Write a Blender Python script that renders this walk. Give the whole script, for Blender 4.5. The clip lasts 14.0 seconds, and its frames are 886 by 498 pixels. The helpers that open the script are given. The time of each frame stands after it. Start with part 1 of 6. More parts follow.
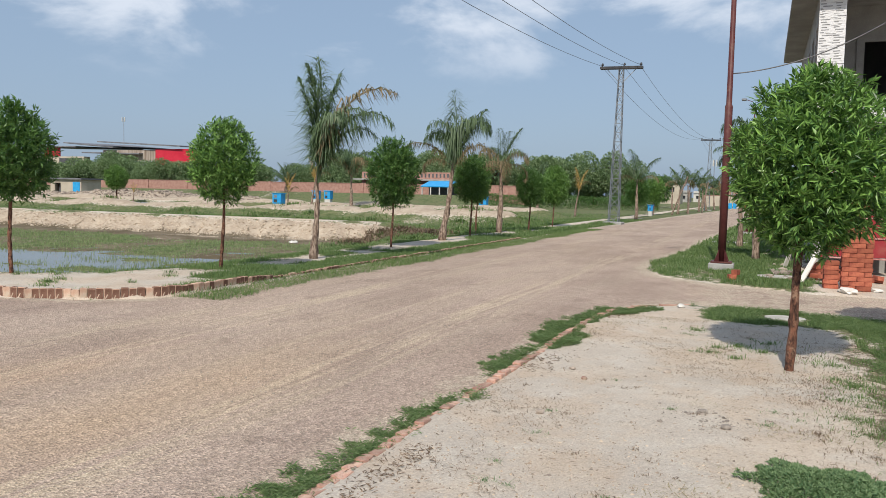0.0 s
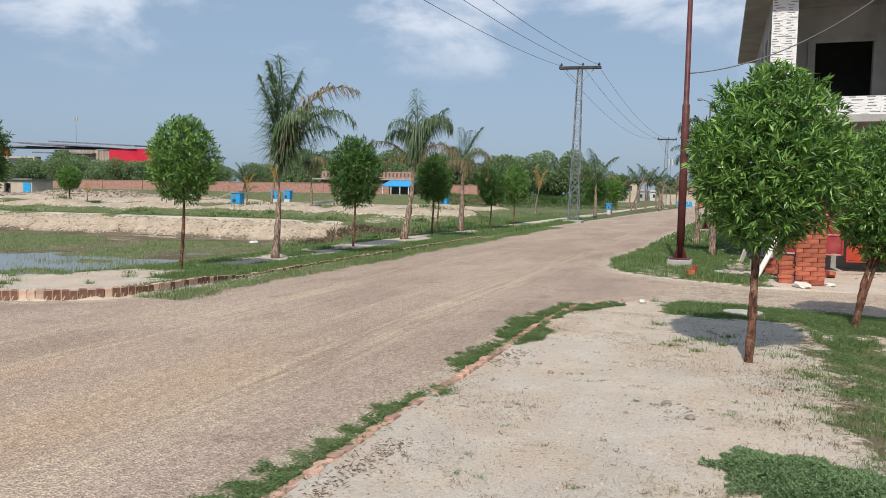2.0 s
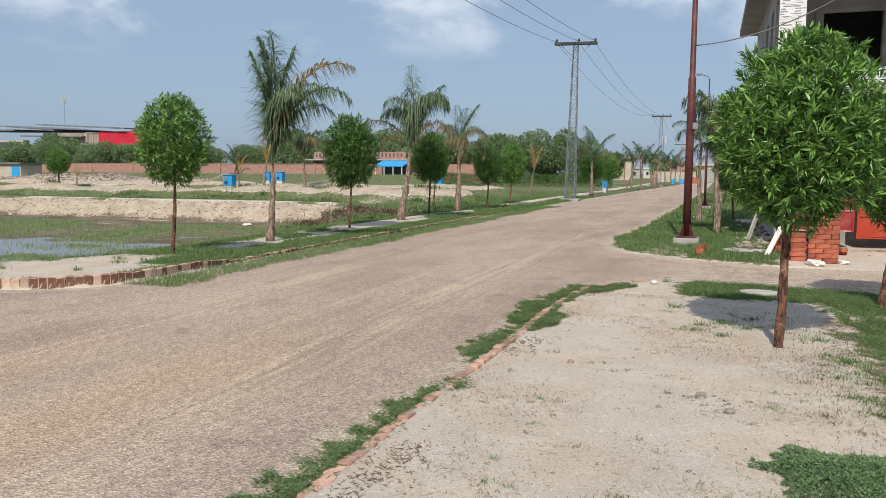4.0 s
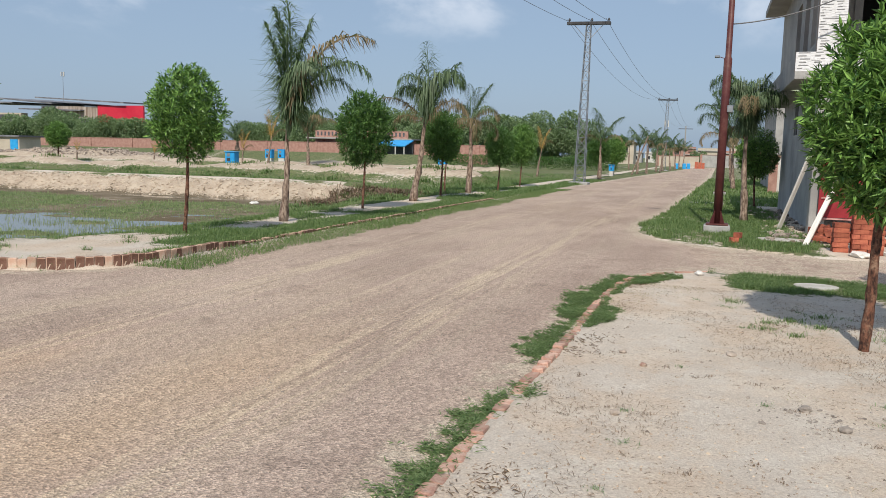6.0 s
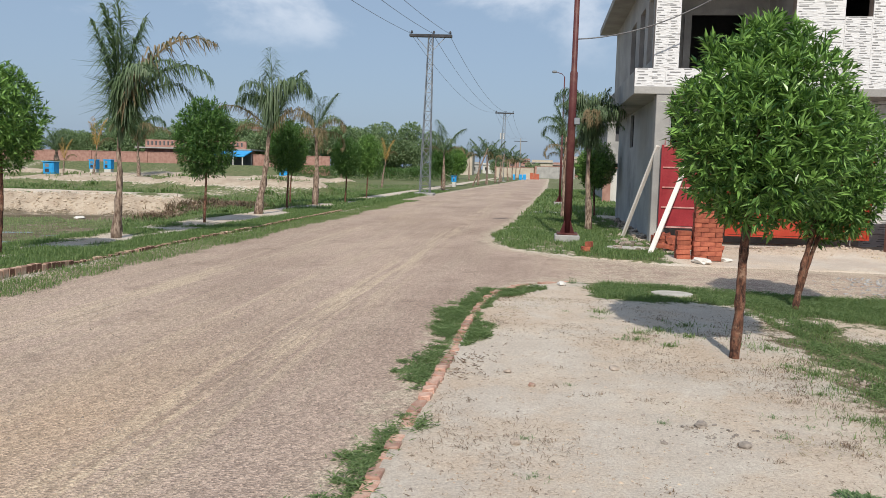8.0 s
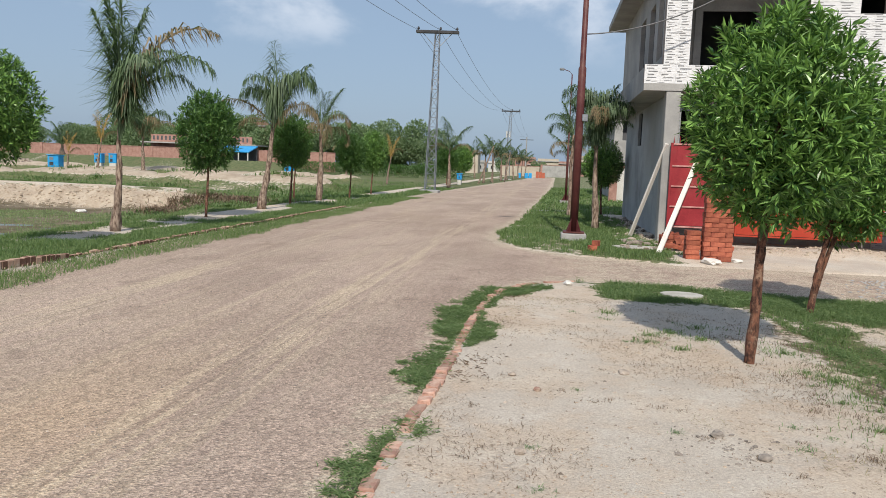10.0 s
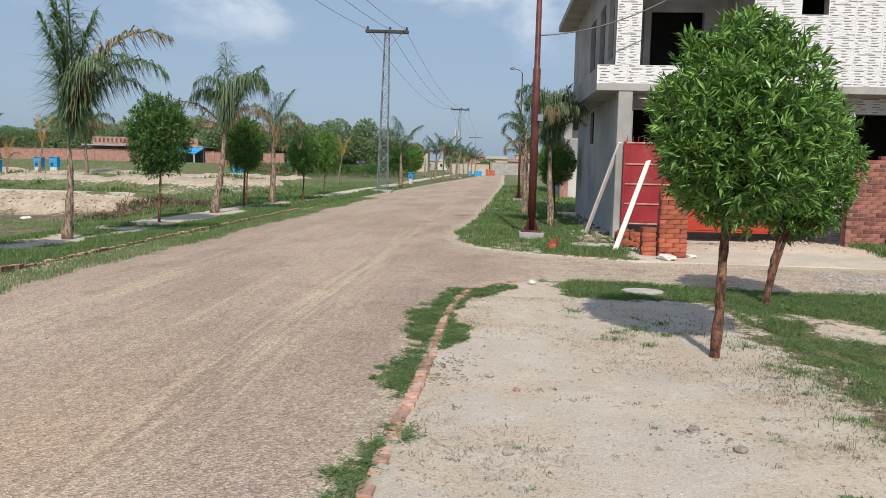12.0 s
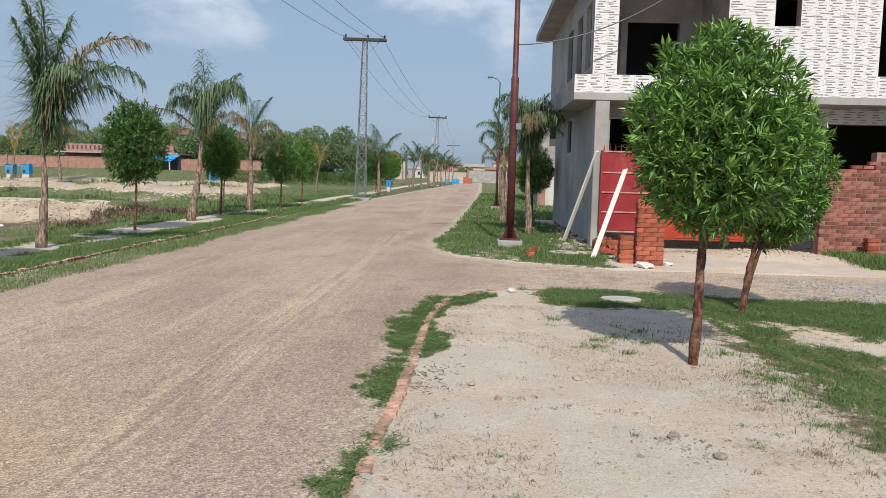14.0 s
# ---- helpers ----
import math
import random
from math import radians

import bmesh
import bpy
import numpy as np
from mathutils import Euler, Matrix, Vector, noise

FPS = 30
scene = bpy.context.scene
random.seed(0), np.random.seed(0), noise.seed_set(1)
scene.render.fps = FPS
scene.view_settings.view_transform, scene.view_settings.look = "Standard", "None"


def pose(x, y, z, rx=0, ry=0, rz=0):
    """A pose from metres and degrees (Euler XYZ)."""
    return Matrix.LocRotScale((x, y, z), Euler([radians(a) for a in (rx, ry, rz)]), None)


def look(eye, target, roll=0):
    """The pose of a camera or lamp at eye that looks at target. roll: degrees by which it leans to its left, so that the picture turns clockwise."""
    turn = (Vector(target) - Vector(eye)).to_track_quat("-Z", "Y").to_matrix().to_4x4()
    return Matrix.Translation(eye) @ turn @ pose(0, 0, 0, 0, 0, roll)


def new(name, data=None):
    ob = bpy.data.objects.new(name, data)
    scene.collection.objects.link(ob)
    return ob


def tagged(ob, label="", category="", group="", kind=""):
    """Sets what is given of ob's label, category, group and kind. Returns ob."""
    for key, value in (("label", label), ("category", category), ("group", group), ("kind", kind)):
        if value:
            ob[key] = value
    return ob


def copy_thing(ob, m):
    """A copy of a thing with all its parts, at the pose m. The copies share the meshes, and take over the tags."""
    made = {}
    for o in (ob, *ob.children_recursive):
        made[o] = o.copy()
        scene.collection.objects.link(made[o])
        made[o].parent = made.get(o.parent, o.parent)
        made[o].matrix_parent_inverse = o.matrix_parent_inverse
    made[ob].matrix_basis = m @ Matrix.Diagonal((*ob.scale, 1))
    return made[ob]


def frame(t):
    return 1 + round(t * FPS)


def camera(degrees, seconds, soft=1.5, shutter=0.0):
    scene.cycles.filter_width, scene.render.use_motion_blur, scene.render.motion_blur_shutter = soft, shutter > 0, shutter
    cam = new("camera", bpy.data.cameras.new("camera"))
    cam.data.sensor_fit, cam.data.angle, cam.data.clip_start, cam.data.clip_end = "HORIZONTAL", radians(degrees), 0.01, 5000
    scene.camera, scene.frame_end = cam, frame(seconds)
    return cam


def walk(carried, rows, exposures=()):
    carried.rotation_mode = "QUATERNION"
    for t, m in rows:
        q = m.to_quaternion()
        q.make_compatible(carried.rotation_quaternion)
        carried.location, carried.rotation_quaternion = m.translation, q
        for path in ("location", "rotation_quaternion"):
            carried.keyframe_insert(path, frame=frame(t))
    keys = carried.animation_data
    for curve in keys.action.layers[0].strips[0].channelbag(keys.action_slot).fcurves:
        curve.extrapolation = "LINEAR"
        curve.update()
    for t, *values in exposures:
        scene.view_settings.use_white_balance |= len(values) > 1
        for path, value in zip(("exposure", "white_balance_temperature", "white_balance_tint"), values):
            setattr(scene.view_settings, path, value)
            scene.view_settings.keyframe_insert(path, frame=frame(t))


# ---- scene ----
cam = camera(59.2, 14.0, soft=0.55)

PATH = [
    (0, (1.378, -0.793, 1.494), (0.621, 1.053, 1.349), 1.2),
    (0.5, (1.393, -0.812, 1.489), (0.646, 1.038, 1.349), 1.0),
    (1, (1.395, -0.826, 1.484), (0.677, 1.036, 1.345), 0.9),
    (1.5, (1.374, -0.826, 1.474), (0.687, 1.048, 1.334), 1.0),
    (2, (1.338, -0.833, 1.47), (0.676, 1.048, 1.326), 1.0),
    (2.5, (1.3, -0.76, 1.447), (0.649, 1.123, 1.273), 1.2),
    (3, (1.252, -0.624, 1.469), (0.603, 1.257, 1.268), 1.1),
    (3.2, (1.232, -0.6, 1.464), (0.583, 1.282, 1.269), 0.9),
    (5.3, (0.652, -0.112, 1.438), (0.01, 1.771, 1.237), 0.2),
    (5.5, (0.597, -0.066, 1.433), (-0.049, 1.816, 1.227), 0.8),
    (6, (0.45, -0.03, 1.438), (-0.186, 1.85, 1.194), 1.4),
    (6.5, (0.347, 0.073, 1.427), (-0.252, 1.964, 1.175), 0.2),
    (7, (0.276, 0.225, 1.426), (-0.315, 2.123, 1.2), 0.4),
    (7.5, (0.219, 0.282, 1.416), (-0.288, 2.205, 1.197), 0.8),
    (8, (0.113, 0.34, 1.425), (-0.133, 2.314, 1.219), 1.5),
    (8.2, (0.096, 0.355, 1.422), (-0.089, 2.336, 1.222), 1.6),
    (10.5, (0.095, 0.613, 1.387), (-0.186, 2.581, 1.172), 1.9),
    (11, (0.036, 0.539, 1.415), (-0.257, 2.505, 1.198), 1.6),
    (11.5, (-0.051, 0.501, 1.44), (-0.256, 2.479, 1.225), 1.7),
    (12, (-0.071, 0.505, 1.436), (-0.203, 2.489, 1.224), 1.3),
    (12.5, (-0.03, 0.505, 1.447), (-0.149, 2.49, 1.238), 0.9),
    (13, (-0.048, 0.483, 1.459), (-0.157, 2.47, 1.254), 1.2),
    (13.5, (-0.073, 0.478, 1.452), (-0.166, 2.467, 1.26), 1.3),
    (14, (-0.097, 0.49, 1.444), (-0.172, 2.479, 1.253), 1.4),
]
walk(cam, [(t, look(eye, target, roll)) for t, eye, target, roll in PATH], [(0, 0.27), (14, 0.27)])

# ---- light ----
SUN_DIR = Vector((0.07, -0.71, 0.70)).normalized()
world = bpy.data.worlds.new("sky")
scene.world = world
world.use_nodes = True
wn, wl = world.node_tree.nodes, world.node_tree.links
wn.clear()
w_out = wn.new("ShaderNodeOutputWorld")
w_bg = wn.new("ShaderNodeBackground")
w_sky = wn.new("ShaderNodeTexSky")
w_sky.sky_type = "NISHITA"
w_sky.sun_disc = False
w_sky.sun_elevation = math.asin(SUN_DIR.z)
w_sky.sun_rotation = math.atan2(SUN_DIR.x, SUN_DIR.y)
w_sky.air_density, w_sky.dust_density, w_sky.ozone_density = 1.0, 2.0, 1.5
w_bg.inputs["Strength"].default_value = 0.105
w_co = wn.new("ShaderNodeTexCoord")
w_sep = wn.new("ShaderNodeSeparateXYZ")
wl.new(w_co.outputs["Generated"], w_sep.inputs[0])
# soft cumulus: wandering patches over the directions, flattened towards the skyline
w_div = wn.new("ShaderNodeMapping")
w_div.inputs["Scale"].default_value = (1.0, 1.0, 2.1)
w_div.inputs["Location"].default_value = (0.35, 0.2, 0.1)
wl.new(w_co.outputs["Generated"], w_div.inputs["Vector"])
w_noise = wn.new("ShaderNodeTexNoise")
w_noise.inputs["Scale"].default_value = 4.6
w_noise.inputs["Detail"].default_value = 8
w_noise.inputs["Roughness"].default_value = 0.56
w_noise.inputs["Distortion"].default_value = 0.25
wl.new(w_div.outputs[0], w_noise.inputs["Vector"])
w_ramp = wn.new("ShaderNodeMapRange")
w_ramp.interpolation_type = "SMOOTHSTEP"
w_ramp.inputs["From Min"].default_value, w_ramp.inputs["From Max"].default_value = 0.50, 0.70
w_ramp.inputs["To Max"].default_value = 0.85
# banks of cloud gather round a few bearings (degrees from the road, height, width)
w_sum = w_noise.outputs["Fac"]
for bearing, rise, wide, gain in ((-20, 14, 8, 0.15), (-40, 16, 9, 0.12), (-4, 15, 9, 0.12), (14, 17, 10, 0.10), (-62, 18, 12, 0.10), (40, 20, 14, 0.10)):
    w_dot = wn.new("ShaderNodeVectorMath"); w_dot.operation = "DOT_PRODUCT"
    w_dot.inputs[1].default_value = (math.sin(radians(bearing)) * math.cos(radians(rise)), math.cos(radians(bearing)) * math.cos(radians(rise)), math.sin(radians(rise)))
    wl.new(w_co.outputs["Generated"], w_dot.inputs[0])
    w_blob = wn.new("ShaderNodeMapRange"); w_blob.interpolation_type = "SMOOTHSTEP"
    w_blob.inputs["From Min"].default_value, w_blob.inputs["From Max"].default_value = math.cos(radians(wide)), 1.0
    w_blob.inputs["To Max"].default_value = gain
    wl.new(w_dot.outputs["Value"], w_blob.inputs["Value"])
    w_add = wn.new("ShaderNodeMath"); w_add.operation = "ADD"
    wl.new(w_sum, w_add.inputs[0]); wl.new(w_blob.outputs[0], w_add.inputs[1])
    w_sum = w_add.outputs[0]
wl.new(w_sum, w_ramp.inputs["Value"])
# clouds thin out into the haze low down
w_low = wn.new("ShaderNodeMapRange")
w_low.interpolation_type = "SMOOTHSTEP"
w_low.inputs["From Min"].default_value, w_low.inputs["From Max"].default_value = 0.10, 0.21
wl.new(w_sep.outputs["Z"], w_low.inputs["Value"])
w_mul = wn.new("ShaderNodeMath"); w_mul.operation = "MULTIPLY"
wl.new(w_ramp.outputs[0], w_mul.inputs[0]); wl.new(w_low.outputs[0], w_mul.inputs[1])
w_haze = wn.new("ShaderNodeMix"); w_haze.data_type = "RGBA"
w_haze.inputs[0].default_value = 0.75
w_haze.inputs[7].default_value = (2.55, 3.45, 4.75, 1)
wl.new(w_sky.outputs[0], w_haze.inputs[6])
w_mix = wn.new("ShaderNodeMix"); w_mix.data_type = "RGBA"
w_mix.inputs[7].default_value = (6.2, 6.7, 7.5, 1)
wl.new(w_mul.outputs[0], w_mix.inputs[0])
wl.new(w_haze.outputs[2], w_mix.inputs[6])
wl.new(w_mix.outputs[2], w_bg.inputs["Color"])
wl.new(w_bg.outputs[0], w_out.inputs[0])

sun_data = bpy.data.lights.new("sun", "SUN")
sun_data.energy, sun_data.angle, sun_data.color = 3.4, radians(0.6), (1.0, 0.93, 0.82)
sun = new("sun", sun_data)
sun.matrix_world = look(SUN_DIR * 50, (0, 0, 0))

# ---- materials ----
def nodes_of(name):
    m = bpy.data.materials.new(name)
    m.use_nodes = True
    nt = m.node_tree
    return m, nt, nt.nodes["Principled BSDF"]


def noise_node(nt, scale, detail=4, rough=0.6, stretch=None, source="Object"):
    co = nt.nodes.new("ShaderNodeTexCoord")
    out = co.outputs[source]
    if stretch:
        mp = nt.nodes.new("ShaderNodeMapping")
        mp.inputs["Scale"].default_value = stretch
        nt.links.new(out, mp.inputs["Vector"])
        out = mp.outputs[0]
    n = nt.nodes.new("ShaderNodeTexNoise")
    n.inputs["Scale"].default_value, n.inputs["Detail"].default_value, n.inputs["Roughness"].default_value = scale, detail, rough
    nt.links.new(out, n.inputs["Vector"])
    return n.outputs["Fac"]


def spread(nt, value, lo, hi, to_lo=0.0, to_hi=1.0):
    n = nt.nodes.new("ShaderNodeMapRange")
    n.interpolation_type = "SMOOTHSTEP"
    for key, v in (("From Min", lo), ("From Max", hi), ("To Min", to_lo), ("To Max", to_hi)):
        n.inputs[key].default_value = v
    nt.links.new(value, n.inputs["Value"])
    return n.outputs[0]


def blend(nt, fac, a, b, kind="MIX"):
    n = nt.nodes.new("ShaderNodeMix")
    n.data_type, n.blend_type = "RGBA", kind
    for sock, v in ((0, fac), (6, a), (7, b)):
        if isinstance(v, (tuple, float, int)):
            n.inputs[sock].default_value = (*v, 1) if isinstance(v, tuple) else v
        else:
            nt.links.new(v, n.inputs[sock])
    return n.outputs[2]


def bump(nt, bsdf, height, strength, distance=0.02):
    n = nt.nodes.new("ShaderNodeBump")
    n.inputs["Strength"].default_value, n.inputs["Distance"].default_value = strength, distance
    nt.links.new(height, n.inputs["Height"])
    nt.links.new(n.outputs[0], bsdf.inputs["Normal"])


def plain(name, c1, c2, scale=6.0, rough=0.8, fine=60.0, relief=0.3, metal=0.0, vary=0.0, stretch=None, island=0.0, stain=None):
    """Two tones in large patches, a fine grain, relief; vary: by object, island: by piece."""
    m, nt, b = nodes_of(name)
    big = spread(nt, noise_node(nt, scale, 5, 0.6, stretch), 0.32, 0.68)
    col = blend(nt, big, c1, c2)
    grain = noise_node(nt, fine, 3, 0.7, stretch)
    col = blend(nt, 0.35, col, blend(nt, grain, (0.25, 0.25, 0.25), (1.0, 1.0, 1.0)), "OVERLAY")
    if stain:
        col = blend(nt, spread(nt, noise_node(nt, scale * 0.37, 6, 0.7), 0.5, 0.68), col, stain)
    if vary or island:
        src = nt.nodes.new("ShaderNodeObjectInfo").outputs["Random"] if vary else nt.nodes.new("ShaderNodeNewGeometry").outputs["Random Per Island"]
        amount = vary or island
        f = spread(nt, src, 0, 1, 1 - amount, 1 + amount)
        n = nt.nodes.new("ShaderNodeHueSaturation")
        nt.links.new(f, n.inputs["Value"])
        nt.links.new(col, n.inputs["Color"])
        col = n.outputs[0]
    nt.links.new(col, b.inputs["Base Color"])
    b.inputs["Roughness"].default_value, b.inputs["Metallic"].default_value = rough, metal
    b.inputs["Specular IOR Level"].default_value = 0.3
    if relief:
        bump(nt, b, grain, relief, 0.01)
    return m


def leafy(name, dark, light, rough=0.5, through_light=0.3, spread_v=0.35):
    m, nt, b = nodes_of(name)
    rnd = nt.nodes.new("ShaderNodeNewGeometry").outputs["Random Per Island"]
    col = blend(nt, rnd, dark, light)
    nt.links.new(col, b.inputs["Base Color"])
    b.inputs["Roughness"].default_value = rough
    b.inputs["Specular IOR Level"].default_value = 0.35
    tr = nt.nodes.new("ShaderNodeBsdfTranslucent")
    nt.links.new(blend(nt, 0.5, col, (0.25, 0.45, 0.05), "MIX"), tr.inputs["Color"])
    mx = nt.nodes.new("ShaderNodeMixShader")
    mx.inputs[0].default_value = through_light
    nt.links.new(b.outputs[0], mx.inputs[1]); nt.links.new(tr.outputs[0], mx.inputs[2])
    nt.links.new(mx.outputs[0], nt.nodes["Material Output"].inputs[0])
    return m


def attribute(nt, name):
    n = nt.nodes.new("ShaderNodeAttribute")
    n.attribute_name = name
    return n.outputs["Fac"]


def ground_material():
    m, nt, b = nodes_of("earth")
    sand = blend(nt, spread(nt, noise_node(nt, 1.1, 6, 0.65), 0.35, 0.65), (0.515, 0.413, 0.322), (0.59, 0.50, 0.41))
    # smooth grey silt lies between crumbly, browner stretches
    crumbly = spread(nt, noise_node(nt, 0.85, 7, 0.68), 0.43, 0.57)
    sand = blend(nt, crumbly, blend(nt, spread(nt, noise_node(nt, 2.2, 5, 0.6), 0.4, 0.65), (0.51, 0.443, 0.375), (0.565, 0.50, 0.43)), sand)
    sand = blend(nt, spread(nt, noise_node(nt, 2.6, 8, 0.75), 0.58, 0.72, 0, 0.4), sand, (0.44, 0.33, 0.225))
    grain = noise_node(nt, 70, 4, 0.75)
    sand = blend(nt, 0.35, sand, blend(nt, spread(nt, grain, 0.3, 0.7), (0.25, 0.25, 0.25), (0.85, 0.85, 0.85)), "OVERLAY")
    crumbs = noise_node(nt, 24, 7, 0.82)
    dots = nt.nodes.new("ShaderNodeMath"); dots.operation = "MULTIPLY"
    nt.links.new(spread(nt, crumbs, 0.575, 0.61, 0, 0.9), dots.inputs[0])
    nt.links.new(spread(nt, crumbly, 0, 1, 0.12, 1.0), dots.inputs[1])
    sand = blend(nt, dots.outputs[0], sand, (0.20, 0.145, 0.10))
    sand = blend(nt, spread(nt, noise_node(nt, 19, 5, 0.75), 0.60, 0.68, 0, 0.6), sand, (0.40, 0.26, 0.16))
    sand = blend(nt, spread(nt, crumbs, 0.38, 0.30, 0, 0.5), sand, (0.62, 0.56, 0.48))
    turf = blend(nt, spread(nt, noise_node(nt, 3.0, 6, 0.7), 0.35, 0.65), (0.075, 0.105, 0.04), (0.165, 0.175, 0.085))
    turf = blend(nt, spread(nt, noise_node(nt, 0.5, 4, 0.6), 0.45, 0.7, 0, 0.6), turf, (0.16, 0.145, 0.08))
    turf = blend(nt, 0.5, turf, blend(nt, spread(nt, noise_node(nt, 25, 4, 0.8), 0.3, 0.7), (0.15, 0.15, 0.15), (0.95, 0.95, 0.95)), "OVERLAY")
    soil = blend(nt, spread(nt, noise_node(nt, 1.6, 8, 0.7), 0.3, 0.7), (0.36, 0.285, 0.215), (0.50, 0.42, 0.33))
    soil = blend(nt, spread(nt, noise_node(nt, 5.5, 7, 0.78), 0.53, 0.64, 0, 0.6), soil, (0.23, 0.17, 0.125))
    mud_shade = blend(nt, spread(nt, noise_node(nt, 0.8, 5, 0.6), 0.35, 0.65), (0.115, 0.09, 0.055), (0.2, 0.16, 0.11))
    edge = noise_node(nt, 7, 6, 0.75)

    def ragged(name):
        n = nt.nodes.new("ShaderNodeMath"); n.operation = "ADD"
        nt.links.new(attribute(nt, name), n.inputs[0])
        nt.links.new(spread(nt, edge, 0.25, 0.75, -0.4, 0.4), n.inputs[1])
        return spread(nt, n.outputs[0], 0.35, 0.65)
    col = blend(nt, ragged("soil"), sand, soil)
    col = blend(nt, ragged("mud_shade"), col, mud_shade)
    col = blend(nt, ragged("turf"), col, turf)
    nt.links.new(col, b.inputs["Base Color"])
    b.inputs["Roughness"].default_value = 0.95
    b.inputs["Specular IOR Level"].default_value = 0.15
    lumps = blend(nt, 0.35, blend(nt, 0.5, noise_node(nt, 9, 8, 0.72), crumbs), grain)
    bump(nt, b, lumps, 0.68, 0.045)
    return m


def road_material():
    m, nt, b = nodes_of("dirt_road")
    col = blend(nt, spread(nt, noise_node(nt, 0.55, 6, 0.62, (1, 0.45, 1)), 0.36, 0.64), (0.315, 0.236, 0.190), (0.41, 0.314, 0.254))
    # paler wheel lines along the way and ochre dust between
    lines = spread(nt, noise_node(nt, 2.6, 6, 0.7, (1.0, 0.045, 1.0)), 0.47, 0.62, 0, 0.35)
    col = blend(nt, lines, col, (0.40, 0.325, 0.25))
    # narrow tyre streaks gathered in the tracks
    n = nt.nodes.new("ShaderNodeMath"); n.operation = "MULTIPLY"
    nt.links.new(attribute(nt, "track"), n.inputs[0])
    nt.links.new(spread(nt, noise_node(nt, 9.0, 4, 0.75, (1.0, 0.03, 1.0)), 0.44, 0.58), n.inputs[1])
    col = blend(nt, n.outputs[0], col, (0.49, 0.39, 0.285))
    n = nt.nodes.new("ShaderNodeMath"); n.operation = "MULTIPLY"
    nt.links.new(attribute(nt, "track"), n.inputs[0])
    nt.links.new(spread(nt, noise_node(nt, 13.0, 4, 0.75, (1.0, 0.035, 1.0)), 0.55, 0.66, 0, 0.6), n.inputs[1])
    col = blend(nt, n.outputs[0], col, (0.20, 0.15, 0.12))
    col = blend(nt, attribute(nt, "ochre"), col, (0.46, 0.315, 0.205))
    dust = spread(nt, noise_node(nt, 0.33, 3, 0.5, (1.0, 0.35, 1.0)), 0.54, 0.70, 0, 0.4)
    col = blend(nt, dust, col, (0.41, 0.315, 0.23))
    edge = noise_node(nt, 4, 6, 0.75)
    n = nt.nodes.new("ShaderNodeMath"); n.operation = "ADD"
    nt.links.new(attribute(nt, "dust"), n.inputs[0]); nt.links.new(spread(nt, edge, 0.25, 0.75, -0.5, 0.5), n.inputs[1])
    col = blend(nt, spread(nt, n.outputs[0], 0.3, 0.8, 0, 0.85), col, (0.45, 0.375, 0.29))
    dark = spread(nt, noise_node(nt, 1.2, 4, 0.6), 0.56, 0.70, 0, 0.35)
    col = blend(nt, dark, col, (0.19, 0.138, 0.112))
    vor = nt.nodes.new("ShaderNodeTexVoronoi")
    vor.inputs["Scale"].default_value = 55
    nt.links.new(nt.nodes.new("ShaderNodeTexCoord").outputs["Object"], vor.inputs["Vector"])
    stones = nt.nodes.new("ShaderNodeRGBToBW")
    nt.links.new(vor.outputs["Color"], stones.inputs[0])
    col = blend(nt, 0.32, col, blend(nt, spread(nt, stones.outputs[0], 0.1, 0.9), (0.12, 0.12, 0.12), (0.92, 0.92, 0.92)), "OVERLAY")
    grain = noise_node(nt, 110, 4, 0.85)
    col = blend(nt, 0.75, col, blend(nt, spread(nt, grain, 0.3, 0.7), (0.2, 0.2, 0.2), (0.9, 0.9, 0.9)), "OVERLAY")
    nt.links.new(col, b.inputs["Base Color"])
    b.inputs["Roughness"].default_value = 0.92
    b.inputs["Specular IOR Level"].default_value = 0.2
    bump(nt, b, blend(nt, 0.45, noise_node(nt, 30, 6, 0.75), vor.outputs["Distance"]), 0.9, 0.022)
    return m


def tile_material():
    """White split-stone cladding with grey streaks along its courses."""
    m, nt, b = nodes_of("white_cladding")
    co = nt.nodes.new("ShaderNodeTexCoord")
    mp = nt.nodes.new("ShaderNodeMapping")
    mp.inputs["Rotation"].default_value = (radians(90), 0, 0)
    nt.links.new(co.outputs["Object"], mp.inputs["Vector"])
    streak = spread(nt, noise_node(nt, 9, 5, 0.7, (0.5, 1, 3.0)), 0.56, 0.66, 0, 0.55)
    col = blend(nt, streak, (0.66, 0.66, 0.67), (0.36, 0.36, 0.38))
    col = blend(nt, spread(nt, noise_node(nt, 30, 4, 0.7, (0.5, 1, 3)), 0.3, 0.7, 0, 0.25), col, (0.9, 0.9, 0.9))
    nt.links.new(col, b.inputs["Base Color"])
    b.inputs["Roughness"].default_value = 0.55
    bump(nt, b, noise_node(nt, 14, 6, 0.7, (0.6, 1, 2.5)), 0.7, 0.03)
    return m


